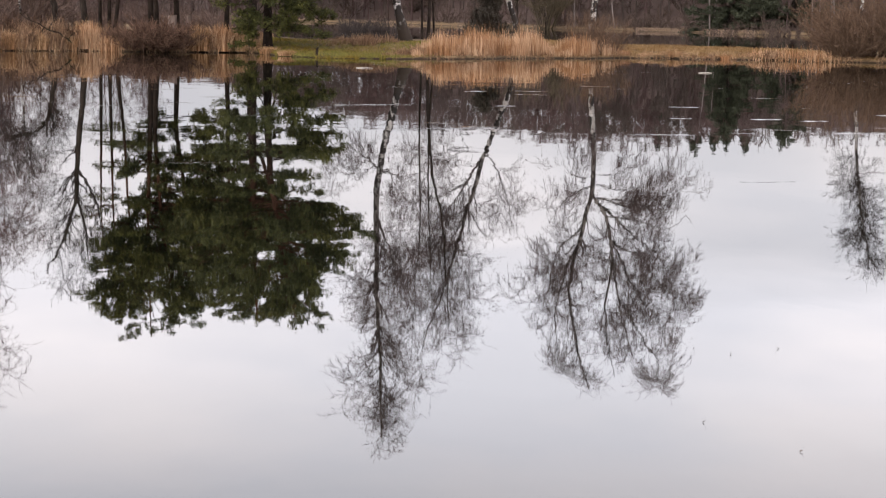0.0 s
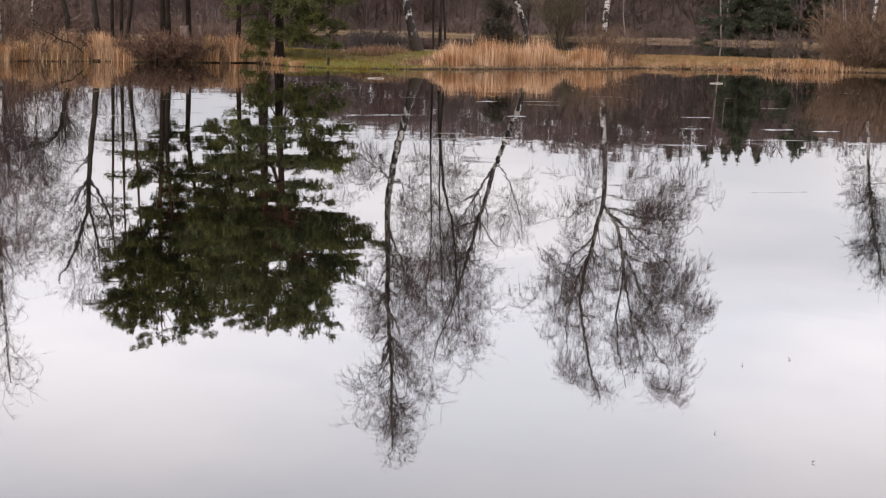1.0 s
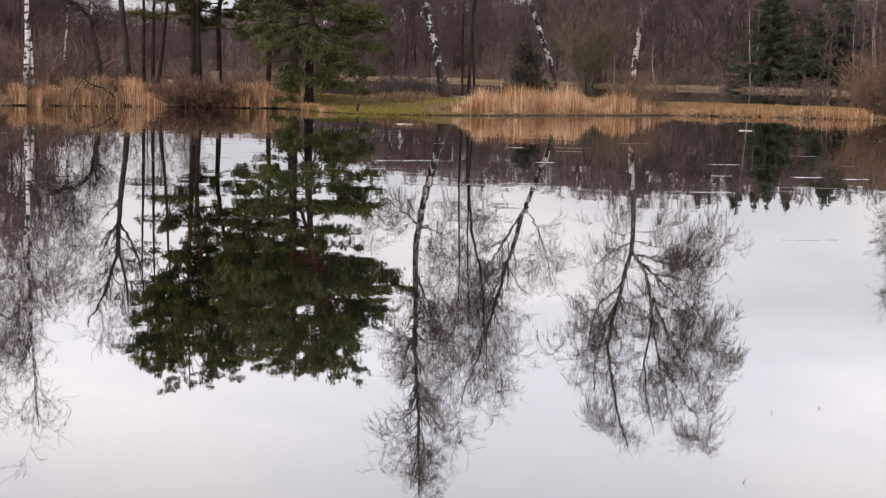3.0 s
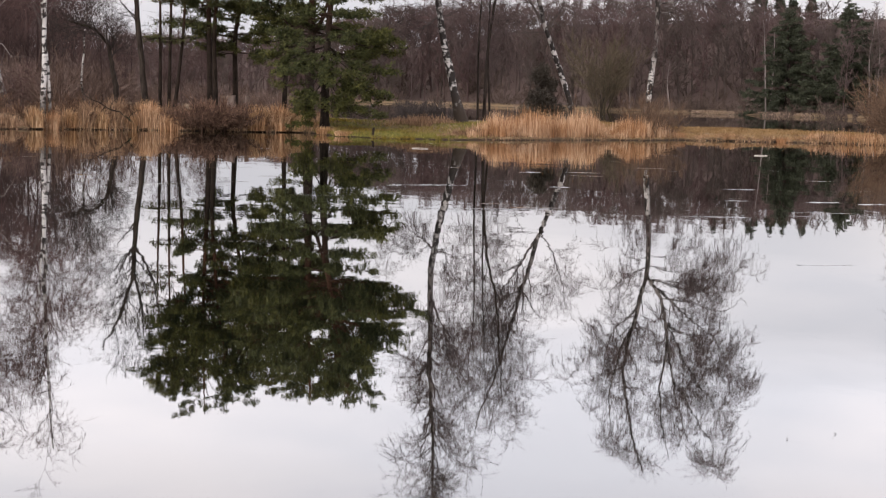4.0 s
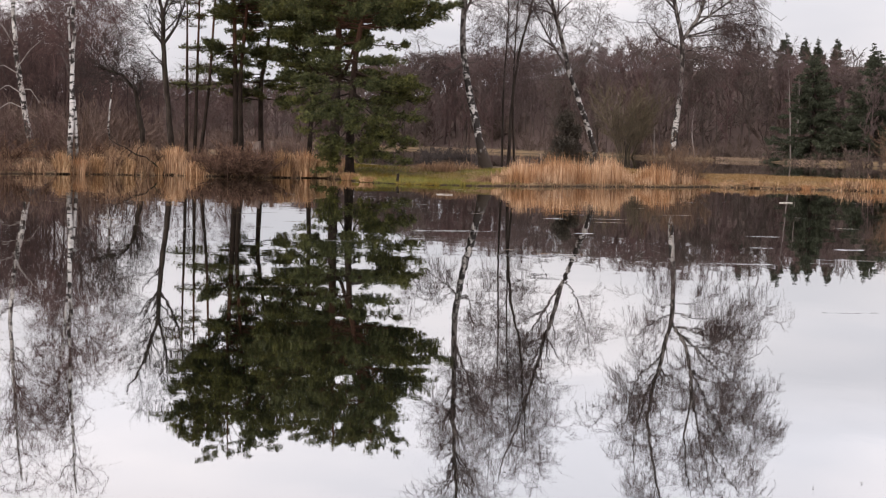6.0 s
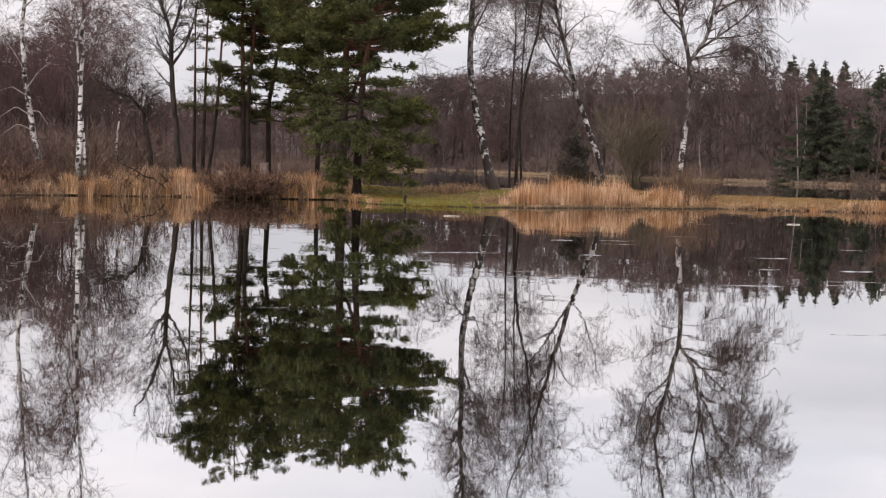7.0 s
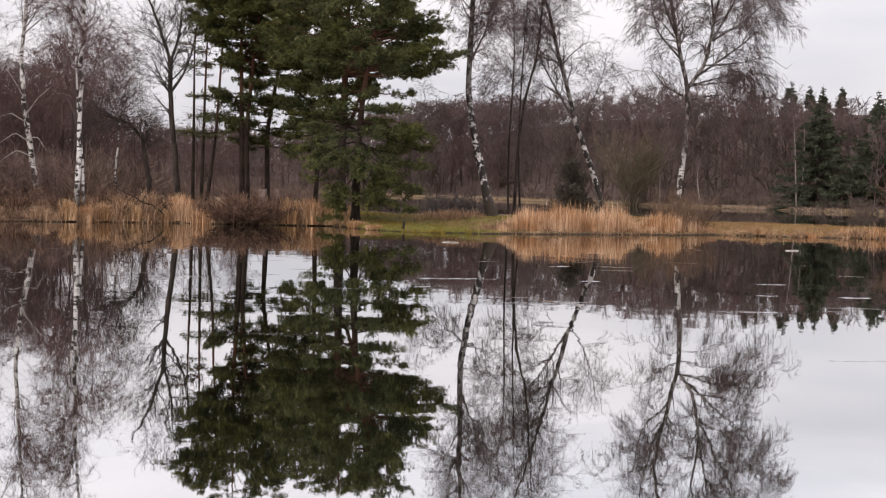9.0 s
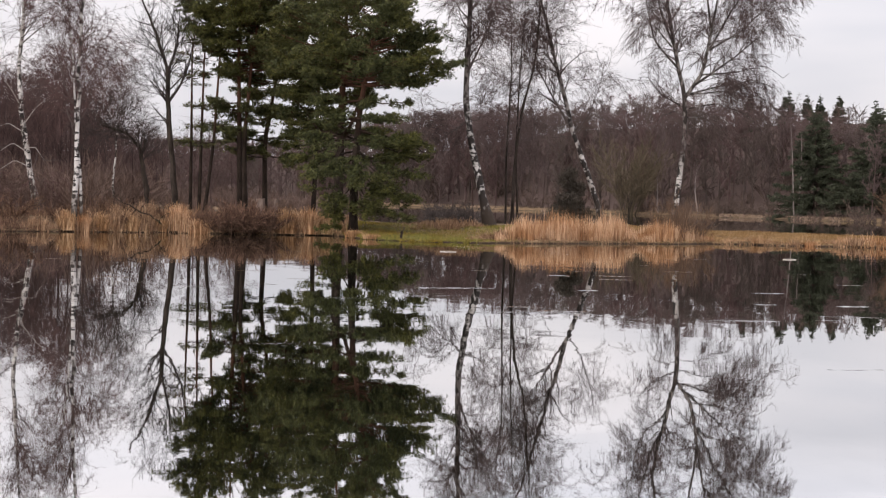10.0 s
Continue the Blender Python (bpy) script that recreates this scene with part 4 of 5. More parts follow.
    spread_out("bank_woods", rs, kinds, spots, 0.4 + 0.22 * rs.rand(22), BANKWOOD, "low leafless trees behind the alders and pines", "woods")
    bushes = [bush_template(rs, 1.0, 0.75, 30, 150, 0.005) for _ in range(4)]
    spots = [(-(8 + 24 * rs.rand()), 78 + 26 * rs.rand()) for _ in range(70)]
    spread_out("bank_thicket", rs, bushes, spots, 0.9 + 1.0 * rs.rand(70) + 1.5 * np.array([x < -17.5 for x, y in spots]), THICKET, "dense brown thicket of bare shrubs", "thicket")
    # the round willow on the far shore, and pale birch stems at the forest's edge
    v, q, t = plant(rs, [bush_template(rs, 1.0, 0.34, 24, 300, 0.0028, 9)], [(32.0, 266)], [12.6])
    root = foot("far_willow", 32.0, 266, "round olive-brown willow on the far shore", "tree")
    joined(solid("branchwork", v - np.array(root.location), q, t, OLIVE, root))
    for lean in (-0.5, 0.1, 0.6):
        tp = smooth_path([(0.1 * lean, 0, -0.3), (0.5 * lean, 0.1, 1.6), (1.4 * lean, 0.2, 4.2)], 8)
        solid("trunk", *tubes(tp[None], (0.17 * np.linspace(1.2, 0.4, 8))[None], 7), mat=ALDER, parent=root)
    for x, y, h in ((56.6, 250, 17), (57.4, 251, 15), (70.5, 240, 18), (71.6, 241, 17), (73.0, 238, 18), (74.0, 240, 16), (43.0, 262, 9), (37.0, 268, 10)):
        v, q, t = bare_template(rs, h, 2.6, 14, 40, 0.16, 0.025, 6, 0.5)
        root = foot("far_birch", x, y, "pale slim birch at the edge of the far forest", "tree", "far birches")
        v = v[: 8 * 5], q[: 7 * 5], v, q, t
        solid("trunk", v[0], v[1], None, FAR_BIRCH, root)
        keep = v[3][35:] - 40
        joined(solid("twigwork", v[2][40:], keep, v[4] - 40, WOODS, root))


build_forest()


# ---- reeds, sedge and grass ----
def ribbons(rs, xy, low, high, width, lean=0.25, sag=0.2, k=4, sink=0.05):
    """Upright bent blades on the ground: corners and quads."""
    n = len(xy)
    h = (low + (high - low) * rs.rand(n)) if np.isscalar(low) else low
    a = rs.rand(n) * 2 * np.pi
    lv = np.stack([np.cos(a), np.sin(a)], -1) * (np.abs(rs.randn(n)) * lean * h)[:, None]
    z0 = np.maximum(land(xy[:, 0], xy[:, 1]), -0.1) - sink
    s = np.linspace(0, 1, k)
    p = np.empty((n, k, 3))
    p[:, :, :2] = xy[:, None] + lv[:, None] * (s ** 1.7)[None, :, None]
    drop = sag * np.abs(rs.randn(n))
    p[:, :, 2] = z0[:, None] + h[:, None] * (s[None] - drop[:, None] * s[None] ** 3)
    b = rs.rand(n) * np.pi
    side = np.stack([np.cos(b), np.sin(b), np.zeros(n)], -1)[:, None] * (width * (0.6 + 0.8 * rs.rand(n)))[:, None, None] * np.linspace(1, 0.25, k)[None, :, None] * 0.5
    v = np.stack([p - side, p + side], 2).reshape(-1, 3)
    i = np.arange(n * k * 2).reshape(n, k, 2)
    q = np.stack([i[:, :-1, 0], i[:, :-1, 1], i[:, 1:, 1], i[:, 1:, 0]], -1).reshape(-1, 4)
    return v, q


def strip(rs, n, x0, x1, depth, start=0.0, clump=0.0):
    """Points on the bank from the water's edge inwards."""
    x = x0 + (x1 - x0) * rs.rand(n)
    if clump:
        x = np.clip(x + clump * np.sin(x * 7.0), x0, x1)
    y = np.interp(x, SHORE_X, SHORE_Y) + wobble(x, 60) + start + depth * rs.rand(n) ** 1.3
    return np.stack([x, y], -1)


def reed_bed(name, seed, n, x0, x1, depth, low, high, mat, label, start=-0.1, width=0.016, lean=0.2, sag=0.15, plume=0):
    rs = np.random.RandomState(seed)
    xy = strip(rs, n, x0, x1, depth, start)
    edge = np.clip(np.minimum(xy[:, 0] - x0, x1 - xy[:, 0]) / 1.1, 0.35, 1)
    q = xy[:, 0] + 0.25 * xy[:, 1]
    lump = 0.82 + 0.15 * np.sin(q * 2.3 + seed) + 0.13 * np.sin(q * 7.3 + 2 * seed + np.sin(q)) + 0.11 * np.sin(q * 17.0 + seed)
    h = (low + (high - low) * rs.rand(n)) * edge * lump
    geo = [ribbons(rs, xy, h, h, width, lean, sag)]
    if plume:
        i = rs.choice(n, plume)
        tall = h[i] * (1.1 + 0.25 * rs.rand(len(i)))
        pl = ribbons(rs, xy[i] + 0.02, tall, tall, width * 0.7, lean * 0.6, 0.05)
        geo.append(pl)
    v, f = join(*geo)
    return tagged(solid(name, v, f, mat=mat, smooth=False), label, "reeds", kind="stuff")


reed_bed("reed_bed", 61, 7200, 2.0, 8.6, 3.2, 0.45, 1.15, REED, "tall dry tan reeds at the water's edge", plume=700, start=0.16, width=0.02, sag=0.1, lean=0.11)
reed_bed("reed_bed", 62, 4600, 8.0, 11.9, 3.0, 0.45, 1.0, REED, "low dry reeds around the birch", start=0.14, width=0.022, sag=0.1, lean=0.1)
reed_bed("reed_bed", 63, 2200, -14.4, -11.2, 2.6, 0.4, 1.05, SEDGE, "dry yellow reeds on the wooded bank", start=0.05, width=0.02, lean=0.14, sag=0.2)
reed_bed("reed_bed", 77, 3200, -14.7, -9.4, 3.4, 0.4, 1.15, LITTER, "matted brown reeds and stalks on the wooded bank", start=0.1, width=0.022, lean=0.25, sag=0.3)
reed_bed("reed_bed", 64, 1600, -11.5, -9.15, 2.0, 0.4, 1.0, REED, "dry tan reeds on the wooded bank", start=0.03, width=0.02, sag=0.15, lean=0.12)
reed_bed("reed_bed", 65, 2300, -6.9, -3.6, 2.6, 0.4, 1.05, SEDGE, "pale dry sedge below the pines", start=0.12, sag=0.32, width=0.022, lean=0.2)
reed_bed("reed_bed", 66, 2400, -22.0, -15.2, 3.0, 0.3, 0.9, BRAMBLE, "low dead brown growth on the bank", start=-0.1, lean=0.3, width=0.022)
reed_bed("reed_bed", 67, 1800, 17.0, 22.0, 1.6, 0.3, 0.75, REED, "low dry reeds along the grassy bank", start=-0.1, width=0.024, sag=0.3)
reed_bed("sedge_tussock", 68, 2600, -1.8, 2.4, 4.0, 0.18, 0.5, LITTER, "dry brown sedge behind the green spit", start=7.4, width=0.024, sag=0.4, lean=0.35)
reed_bed("sedge_tussock", 69, 1500, 11.4, 17.2, 0.7, 0.12, 0.4, SEDGE, "dry tufts overhanging the cut bank", start=-0.05, width=0.022, sag=0.6, lean=0.5)
reed_bed("sedge_tussock", 70, 700, 12.2, 12.9, 0.6, 0.3, 0.6, REED, "clump of dry rushes on the cut bank", start=-0.05, width=0.022, sag=0.3)
reed_bed("sedge_tussock", 74, 700, 14.6, 15.4, 0.5, 0.2, 0.5, BRAMBLE, "dark dead clump on the cut bank", start=-0.1, width=0.022, sag=0.3)


def tussock(seed, x, back, h, w, n, mat, label):
    """A round tuft of arching dead blades."""
    rs = np.random.RandomState(seed)
    y = float(np.interp(x, SHORE_X, SHORE_Y) + wobble(x, 60)) + back
    root = foot("grass_tussock", x, y, label, "grass tuft", "tussocks on the bank")
    n = int(n * 1.35)
    o = (rs.rand(n, 2) * 2 - 1) * np.array([0.5, 0.36]) * w + rs.randn(n, 2) * 0.06 * w
    rad = np.linalg.norm(o, axis=1) / w
    hh = h * (0.55 + 0.45 * rs.rand(n)) * np.clip(1.1 - 0.3 * rad, 0.5, 1.1)
    s = np.linspace(0, 1, 5)
    out = o * 0.35 * rs.rand(n, 1) + rs.randn(n, 2) * 0.11 * h
    p = np.empty((n, 5, 3))
    p[:, :, :2] = o[:, None] * 0.7 + out[:, None] * (s ** 1.6)[None, :, None]
    arch = np.abs(rs.randn(n)) * 0.28 + 0.1 * rad
    p[:, :, 2] = hh[:, None] * (s[None] * (1 + 0.3 * arch[:, None]) - arch[:, None] * s[None] ** 3) - 0.06
    a = rs.rand(n) * np.pi
    side = np.stack([np.cos(a), np.sin(a), np.zeros(n)], -1)[:, None] * (0.011 * (0.6 + 0.8 * rs.rand(n)))[:, None, None] * np.linspace(1, 0.25, 5)[None, :, None]
    v = np.stack([p - side, p + side], 2).reshape(-1, 3)
    i = np.arange(n * 10).reshape(n, 5, 2)
    q = np.stack([i[:, :-1, 0], i[:, :-1, 1], i[:, 1:, 1], i[:, 1:, 0]], -1).reshape(-1, 4)
    joined(solid("foliage", v, q, mat=mat, parent=root, smooth=False))


GOLD, FAWN, RUST = "round tuft of golden dead grass at the waterline", "pale fawn tuft of dead sedge at the waterline", "rust-brown tuft of matted dead grass"
for sd, tx, tb, th, tw, tn, tm, tl in (
        (201, -10.55, 0.15, 1.19, 0.85, 620, REED, GOLD), (202, -9.75, 0.1, 0.69, 0.9, 480, REED, GOLD), (203, -9.4, 0.25, 0.6, 0.6, 300, SEDGE, FAWN),
        (204, -14.3, 0.15, 0.88, 0.7, 420, SEDGE, GOLD), (205, -13.75, 0.1, 0.75, 0.6, 360, REED, GOLD), (206, -13.2, 0.2, 0.81, 0.65, 360, SEDGE, FAWN), (207, -12.65, 0.5, 0.85, 0.7, 420, LITTER, RUST),
        (208, -12.1, 0.15, 0.75, 0.55, 300, SEDGE, FAWN), (209, -11.6, 0.4, 0.8, 0.6, 340, LITTER, RUST), (210, -11.15, 0.1, 0.62, 0.5, 260, SEDGE, FAWN),
        (211, -12.9, 1.3, 1.2, 1.0, 420, LITTER, RUST), (212, -11.9, 1.6, 1.25, 1.0, 420, LITTER, RUST), (213, -14.2, 1.5, 1.0, 1.0, 360, LITTER, RUST), (214, -10.9, 1.6, 1.15, 1.1, 420, SEDGE, FAWN),
        (215, -6.35, 0.15, 1.19, 0.9, 560, SEDGE, FAWN), (216, -5.55, 0.2, 1.25, 0.9, 560, REED, FAWN), (217, -4.85, 0.15, 1.00, 0.8, 460, SEDGE, FAWN), (218, -15.2, 0.3, 0.6, 0.8, 340, LITTER, RUST),
        (219, -6.9, 0.6, 0.8, 0.7, 360, LITTER, RUST), (220, -3.5, 0.2, 0.35, 0.9, 420, SEDGE, FAWN), (221, -2.75, 0.15, 0.25, 0.8, 360, SEDGE, FAWN),
        (222, 1.15, 1.2, 0.3, 0.7, 300, LITTER, RUST), (223, 1.75, 2.2, 0.4, 0.8, 340, LITTER, RUST), (224, 2.3, 1.2, 0.5, 0.7, 340, LITTER, RUST), (225, 0.2, 6.8, 0.5, 1.3, 420, LITTER, RUST),
        (231, 13.9, 0.15, 0.35, 0.7, 260, SEDGE, FAWN), (232, 16.3, 0.1, 0.3, 0.7, 260, REED, GOLD), (233, 18.4, 0.15, 0.45, 0.7, 280, LITTER, RUST)):
    tussock(sd, tx, tb, th, tw, tn, tm, tl)


def bushes_at(name, seed, spots, sizes, mat, label, fat=0.006, spread=0.8, stems=34, twigs=220):
    rs = np.random.RandomState(seed)
    for (x, y), s in zip(spots, sizes):
        v, f, t = bush_template(rs, 1.0, spread, stems, twigs, fat / s ** 0.5)
        root = foot(name, x, y, label, "shrub", name + " clumps")
        joined(solid("branchwork", v * s, f, t, mat, root))


bushes_at("bramble", 71, [(-8.5, 62.1), (-7.7, 62.4), (-7.0, 62.8), (-9.0, 61.9), (-8.1, 63.2), (-7.3, 63.4)], [1.35, 1.4, 1.15, 1.1, 1.6, 1.5], DARK_BRAMBLE, "dark dead bramble heap at the water's edge", 0.009, 1.6, 60, 700)
bushes_at("dead_shrub", 75, [(-14.0, 61.0), (-13.0, 61.6), (-12.3, 61.2), (-11.4, 62.6), (-14.8, 60.4), (-5.6, 64.0), (-16.6, 59.6), (-18.2, 59.0), (-12.6, 60.4), (-13.6, 60.0), (-10.6, 62.4)], [1.2, 1.4, 1.0, 1.3, 1.1, 1.0, 1.2, 1.3, 0.9, 0.9, 1.2], BRAMBLE, "dead brown shrub growing through the reeds", 0.008, 1.0, 30, 240)
bushes_at("willow_shrub", 72, [(10.2, 66.5), (11.0, 67.6), (9.6, 67.2)], [1.9, 1.7, 1.8], WILLOW, "thin reddish willow shoots round the birch", 0.005, 0.55, 40, 160)
bushes_at("willow_shrub", 73, [(21.9, 68.6), (23.2, 68.9), (24.6, 68.4), (26.0, 69.4), (22.6, 70.8), (24.0, 71.6), (27.4, 68.6)], [2.6, 3.4, 3.3, 3.6, 3.0, 3.8, 3.4], WILLOW, "round brown willow thicket at the water's edge", 0.006, 0.9, 60, 600)


def build_grass():
    rs = np.random.RandomState(81)
    n = 26000
    x = -4.2 + 7.4 * rs.rand(n)
    y = np.interp(x, SHORE_X, SHORE_Y) + wobble(x, 60) + 0.1 + 8.6 * rs.rand(n) ** 1.2
    ok = land(x, y) > 0.02
    v, f = ribbons(rs, np.stack([x, y], -1)[ok], 0.04, 0.13, 0.016, 0.4, 0.3, 2, 0.01)
    tagged(solid("lawn_grass", v, f, mat=LAWN, smooth=False), "short mossy green grass on a low spit", "grass", kind="stuff")
    n = 60000
    x = 7.0 + 17.0 * rs.rand(n)
    y = np.interp(x, SHORE_X, SHORE_Y) + wobble(x, 60) + 0.05 + 22 * rs.rand(n) ** 1.5
    ok = land(x, y) > 0.05
    v, f = ribbons(rs, np.stack([x, y], -1)[ok], 0.04, 0.16, 0.018, 0.5, 0.35, 2, 0.01)
    tagged(solid("bank_grass", v, f, mat=MEADOW, smooth=False), "short yellowed grass on the narrow bank", "grass", kind="stuff")
    n = 30000
    x = -24 + 20 * rs.rand(n)
    y = np.interp(x, SHORE_X, SHORE_Y) + wobble(x, 60) + 0.1 + 16 * rs.rand(n) ** 1.2
    west = x + 0.8 * rs.randn(n) < -15.4
    for side, mat, label in ((west, BRAMBLE, "rough dark dead growth under the birches"), (~west, LITTER, "rough dead brown growth under the trees")):
        v, f = ribbons(rs, np.stack([x, y], -1)[side], 0.1, 0.4, 0.02, 0.6, 0.5, 3, 0.01)
        tagged(solid("wood_grass", v, f, mat=mat, smooth=False), label, "grass", kind="stuff")
    n = 12000
    x = -70 + 98 * rs.rand(n)
    x = x[np.sin(x * 0.35) + np.sin(x * 0.13 + 1) > -0.1]
    n = len(x)
    x[:2600] = np.where(rs.rand(2600) < 0.5, 45.5 + 6.5 * rs.rand(2600), 55 + 6 * rs.rand(2600))      # two pale tongues on the east shore
    y = np.interp(x, FAR_X, FAR_Y) + 1 + 5 * rs.rand(n)
    v, f = ribbons(rs, np.stack([x, y], -1), 0.1, 0.34, 0.09, 0.4, 0.3, 3, 0.01)
    tagged(solid("far_meadow", v, f, mat=PALE_GRASS, smooth=False), "pale dry grass along the far shore", "grass", kind="stuff")


build_grass()


def build_fringe():
    """Dead grass that hangs over the cut bank, all along the near shore."""
    rs = np.random.RandomState(83)
    for x0, x1, n, low, high, mat, label in ((-26, -15.3, 4000, 0.1, 0.42, BRAMBLE, "dark dead grass hanging over the bank"), (-15.5, -4.2, 5200, 0.1, 0.42, LITTER, "brown dead grass hanging over the bank"), (-4.2, 1.4, 4500, 0.1, 0.24, LAWN, "short grass at the edge of the spit"),
                                             (1.2, 2.8, 1500, 0.08, 0.25, LITTER, "brown litter and grass at the foot of the birch"), (2.4, 24, 8500, 0.08, 0.34, LITTER, "brown dead grass hanging over the bank")):
        x = x0 + (x1 - x0) * rs.rand(n)
        deep = 6.0 if mat is LITTER and n == 1500 else 0.42
        y = np.interp(x, SHORE_X, SHORE_Y) + wobble(x, 60) + 0.02 + deep * rs.rand(n)
        h = (low + (high - low) * rs.rand(n)) * np.interp(x, np.linspace(x0, x1, 120), 0.3 + 0.95 * rs.rand(120))
        v, f = ribbons(rs, np.stack([x, y], -1), h, h, 0.022, 0.7, 0.5, 3, 0.05)
        tagged(solid("bank_fringe", v, f, mat=mat, smooth=False), label, "grass", kind="stuff")


build_fringe()


# ---- small things on the bank and the water ----
def dead_branch():
    """A bent fallen branch with broken side twigs, leaning over the reeds."""
    root = foot("fallen_branch", -12.8, 61.0, "dark bent dead branch arching over dry reeds", "branch")
    rs = np.random.RandomState(91)
    o = np.array(root.location)
    main = smooth_path([(-10.95, 61.2, 0.1), (-11.1, 60.9, 0.35), (-11.5, 60.4, 0.68), (-11.95, 60.1, 0.86), (-12.4, 59.9, 1.1), (-12.85, 59.9, 1.42)], 16) - o
    main[2:-1] += rs.randn(13, 3) * 0.022
    mr = 0.036 * np.linspace(1, 0.3, 16)
    solid("stem", *tubes(main[None], mr[None], 7), mat=DEAD, parent=root)
    p, r = grow(rs, main[None], mr[None], 18, (0.2, 1), (0.3, 0.9), (50, 100), 5, -0.2, 0.2, 0.55, 0.4, -0.2, 0.011)
    joined(solid("twigwork", *tubes(p, r, 4), mat=DEAD, parent=root))


dead_branch()


def stump(x, y, h, r, lean, label, bark=POST):
    """A sawn-off or broken pale stub with a jagged top."""
    rs = np.random.RandomState(int(abs(x) * 100))
    root = foot("tree_stump", x, y, label, "stump", "stumps under the pines")
    bm = bmesh.new()
    n, rows = 12, 7
    rings = []
    for k in range(rows):
        z = -0.1 + (h + 0.1) * k / (rows - 1)
        rr = r * (1.25 - 0.3 * min(1, k / 2))
        ring = []
        for i in range(n):
            a = 6.283 * i / n
            q = rr * (1 + 0.12 * math.sin(3 * a + x) + 0.05 * rs.randn())
            top = 0.07 * rs.rand() if k == rows - 1 else 0
            ring.append(bm.verts.new((math.cos(a) * q + lean * z, math.sin(a) * q, z + top)))
        rings.append(ring)
    for a, b in zip(rings, rings[1:]):
        for i in range(n):
            bm.faces.new((a[i], a[(i + 1) % n], b[(i + 1) % n], b[i]))
    bm.faces.new(rings[-1])
    me = bpy.data.meshes.new("stub")
    bm.to_mesh(me), bm.free()
    me.materials.append(bark)
    ob = new("stub", me)
    ob.parent = root


stump(-7.86, 66.0, 1.0, 0.19, 0.04, "pale weathered stump among brambles")
stump(-7.2, 66.6, 0.95, 0.09, -0.03, "pale weathered stump among brambles")
stump(-4.95, 65.6, 1.2, 0.14, 0.02, "pale broken stump beside a pine")
stump(-1.61, 58.75, 0.3, 0.05, 0.1, "short dark rotten stake at the edge of the green spit", DEAD)
stump(-4.5, 63.4, 0.6, 0.08, -0.1, "short pale broken stub in dry sedge")


def floating_leaf(x, y, size, turn):
    """A curled dead leaf on the water."""
    root = new("floating_leaf")
    root.matrix_world = pose(x, y, 0.004, 0, 0, turn)
    tagged(root, "small dark dead leaf floating on the water", "leaf", "leaves on the water")
    v, q = [], []
    for i in range(7):
        u = i / 6
        w = size * 0.32 * math.sin(math.pi * (0.06 + 0.9 * u))
        for s in (-1, 0, 1):
            v.append((size * (u - 0.5), s * w, 0.25 * size * abs(s) * u + 0.003 * math.sin(5 * u)))
    for i in range(6):
        for s in range(2):
            a = i * 3 + s
            q.append((a, a + 3, a + 4, a + 1))
    solid("blade", np.array(v), np.array(q), mat=LEAF, parent=root)
    st = smooth_path([(-0.5 * size, 0, 0.002), (-0.7 * size, 0.03 * size, 0.01), (-0.9 * size, 0.1 * size, 0.02)], 5)
    solid("stalk", *tubes(st[None], np.full((1, 5), size * 0.02), 4), mat=LEAF, parent=root)


for lx, ly, ls, lt in ((2.1, 7.44, 0.013, 20), (1.83, 7.3, 0.01, 80), (1.41, 6.01, 0.011, 130), (1.69, 5.59, 0.012, 200)):
    floating_leaf(lx, ly, ls, lt)


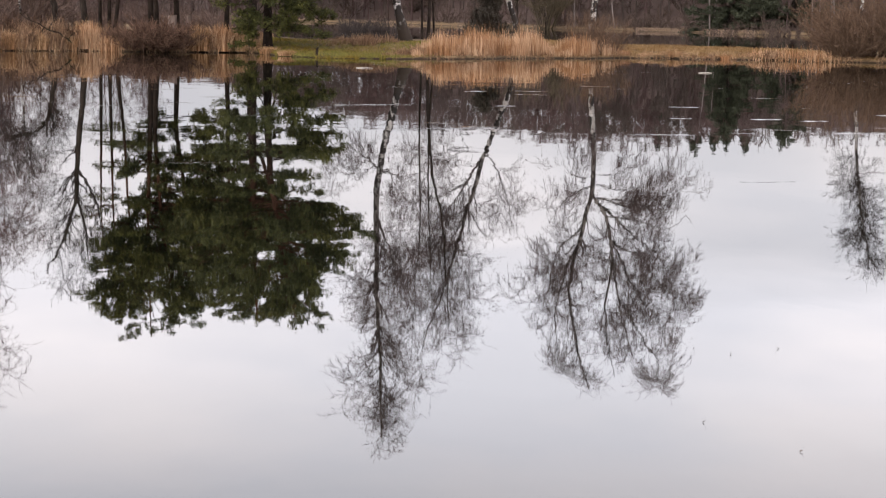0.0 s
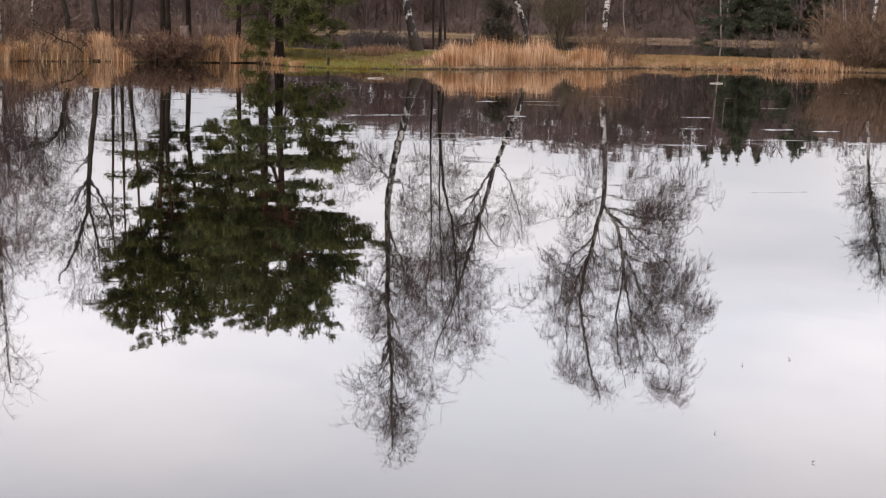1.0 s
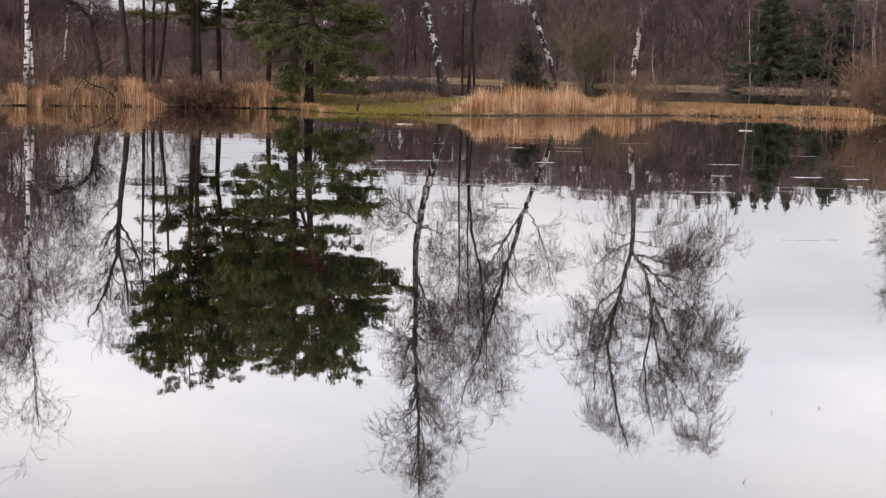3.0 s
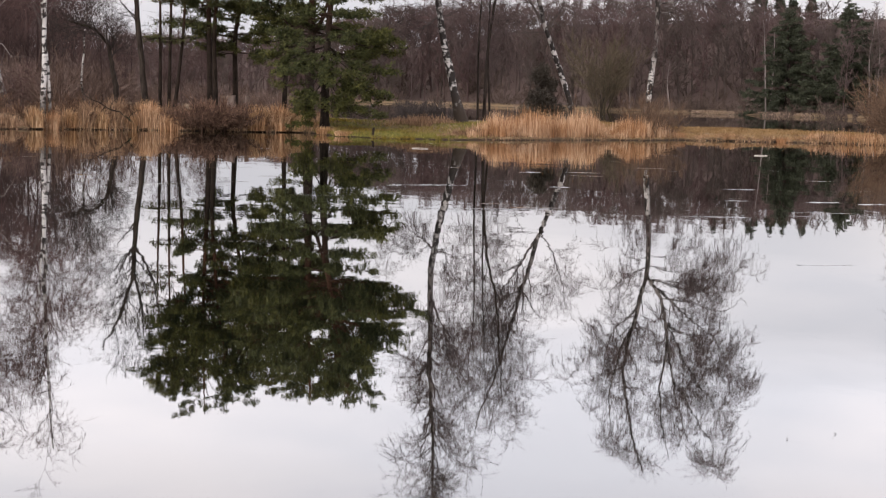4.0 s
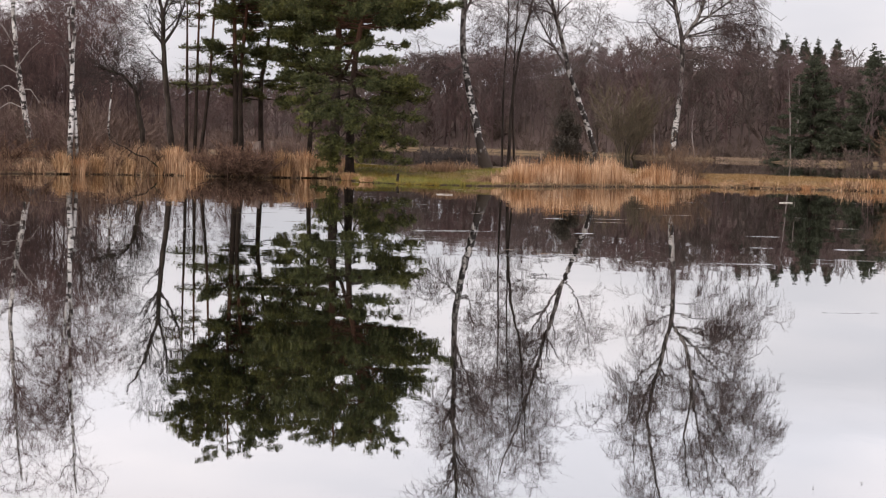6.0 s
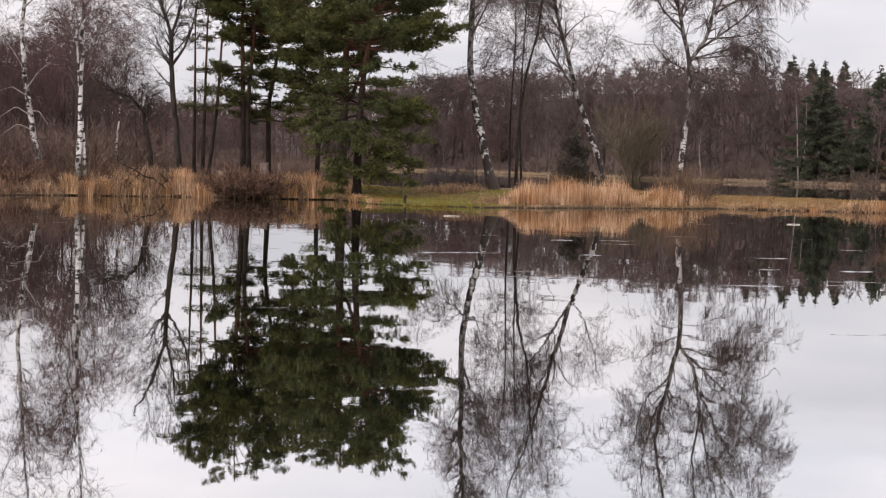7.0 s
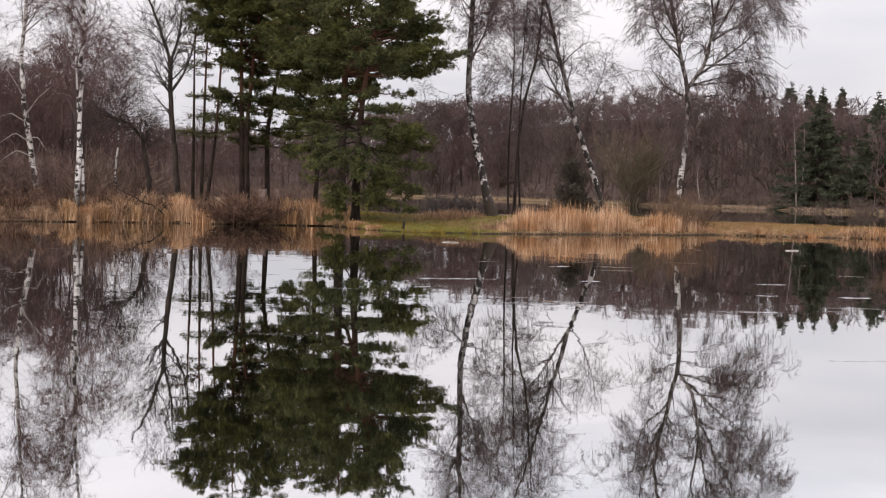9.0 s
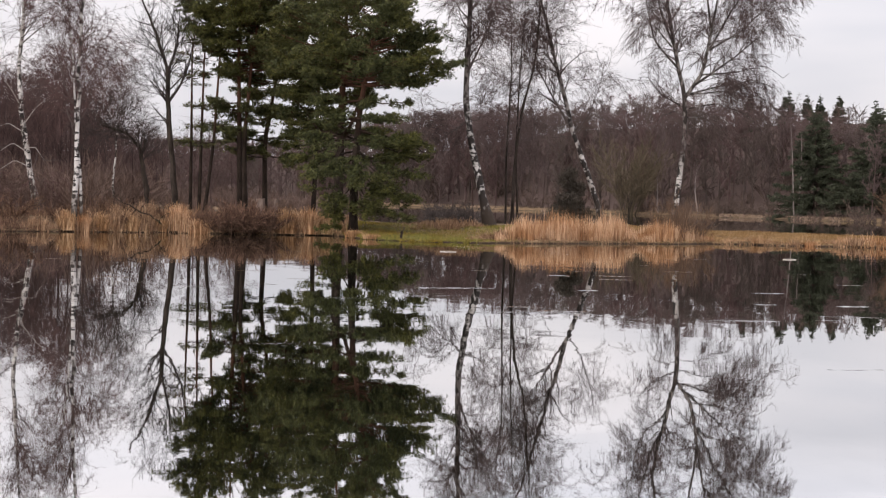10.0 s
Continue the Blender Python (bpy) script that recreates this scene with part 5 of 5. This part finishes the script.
def ripple_line(x0, y0, x1, y1, deep, seed):
    """A narrow band of small wind waves on the still water."""
    rs = np.random.RandomState(seed)
    nx, ny = max(10, int((x1 - x0) * 14)), int(deep / 0.026)
    s, w = np.meshgrid(np.linspace(0, 1, nx), np.linspace(-1, 1, ny))
    gx = x0 + (x1 - x0) * s
    thin = deep * 0.36 * (0.55 + 0.45 * np.sin(s * (9 + 5 * rs.rand()) + 6 * rs.rand()))
    gy = y0 + (y1 - y0) * s + w * thin + 0.12 * deep * np.sin(s * 5 + seed)
    fade = np.clip(1 - np.abs(2 * s - 1) ** 4, 0, 1) * (1 - w ** 4)
    wave = 1 + np.sin(gy / 0.15 * 6.283 + 2.2 * np.sin(gx * 3.1 + seed) + 0.9 * np.sin(gx * 8.3))
    v = np.stack([gx, gy, 0.0012 + 0.0028 * fade * wave], -1).reshape(-1, 3)
    i = np.arange(len(v)).reshape(gx.shape)
    q = np.stack([i[:-1, :-1], i[:-1, 1:], i[1:, 1:], i[1:, :-1]], -1).reshape(-1, 4)
    tagged(solid("ripple_line", v, q, mat=WATER), "thin bright line of wind ripples on still water", "ripples", "ripples on the pond", kind="stuff")


for sd, (ax, ay, bx, by, dp) in enumerate((
        (-0.5, 27.86, 0.95, 28.29, 0.5), (0.5, 22.2, 2.0, 22.56, 0.38), (3.8, 21.8, 4.85, 22.02, 0.36), (5.2, 25.7, 5.6, 25.8, 0.3), (6.6, 25.8, 7.2, 25.95, 0.34), (7.4, 25.6, 7.9, 25.7, 0.3),
        (7.05, 22.75, 8.0, 22.9, 0.34), (2.3, 33.96, 2.8, 34.1, 0.5), (2.5, 28.46, 2.9, 28.55, 0.3), (5.8, 29.1, 6.5, 29.3, 0.3), (-0.6, 25.5, -0.2, 25.6, 0.3), (3.9, 15.5, 4.5, 15.6, 0.12), (-4.6, 26.4, -3.9, 26.6, 0.3), (9.2, 27.5, 9.9, 27.7, 0.4))):
    ripple_line(ax, ay, bx, by, dp, 300 + sd)


def floating_stick(x, y, length, r, turn, label):
    """A peeled stick lying on the water, knotted and slightly bent."""
    rs = np.random.RandomState(int(100 * y))
    root = new("floating_stick")
    root.matrix_world = pose(x, y, r * 0.6, 0, 0, turn)
    tagged(root, label, "stick", "sticks on the water")
    p = smooth_path([(-length / 2, 0, 0), (-length * 0.1, 0.02, 0.01), (length * 0.2, -0.01, 0.012), (length / 2, 0.02, 0.004)], 12)
    solid("stem", *tubes(p[None], (r * (1 + 0.12 * rs.randn(12)))[None] * np.linspace(1, 0.7, 12), 8), mat=PEELED, parent=root)
    q = smooth_path([tuple(p[7]), tuple(p[7] + np.array([0.02, 0.03, 0.008])), tuple(p[7] + np.array([0.05, 0.05, 0.012]))], 5)
    solid("twig", *tubes(q[None], (r * 0.4 * np.linspace(1, 0.5, 5))[None], 6), mat=PEELED, parent=root)


floating_stick(11.05, 49.2, 0.44, 0.013, 8, "pale peeled stick floating on dark water")
floating_stick(0.16, 47.7, 0.5, 0.011, -5, "pale peeled stick floating off the green spit")
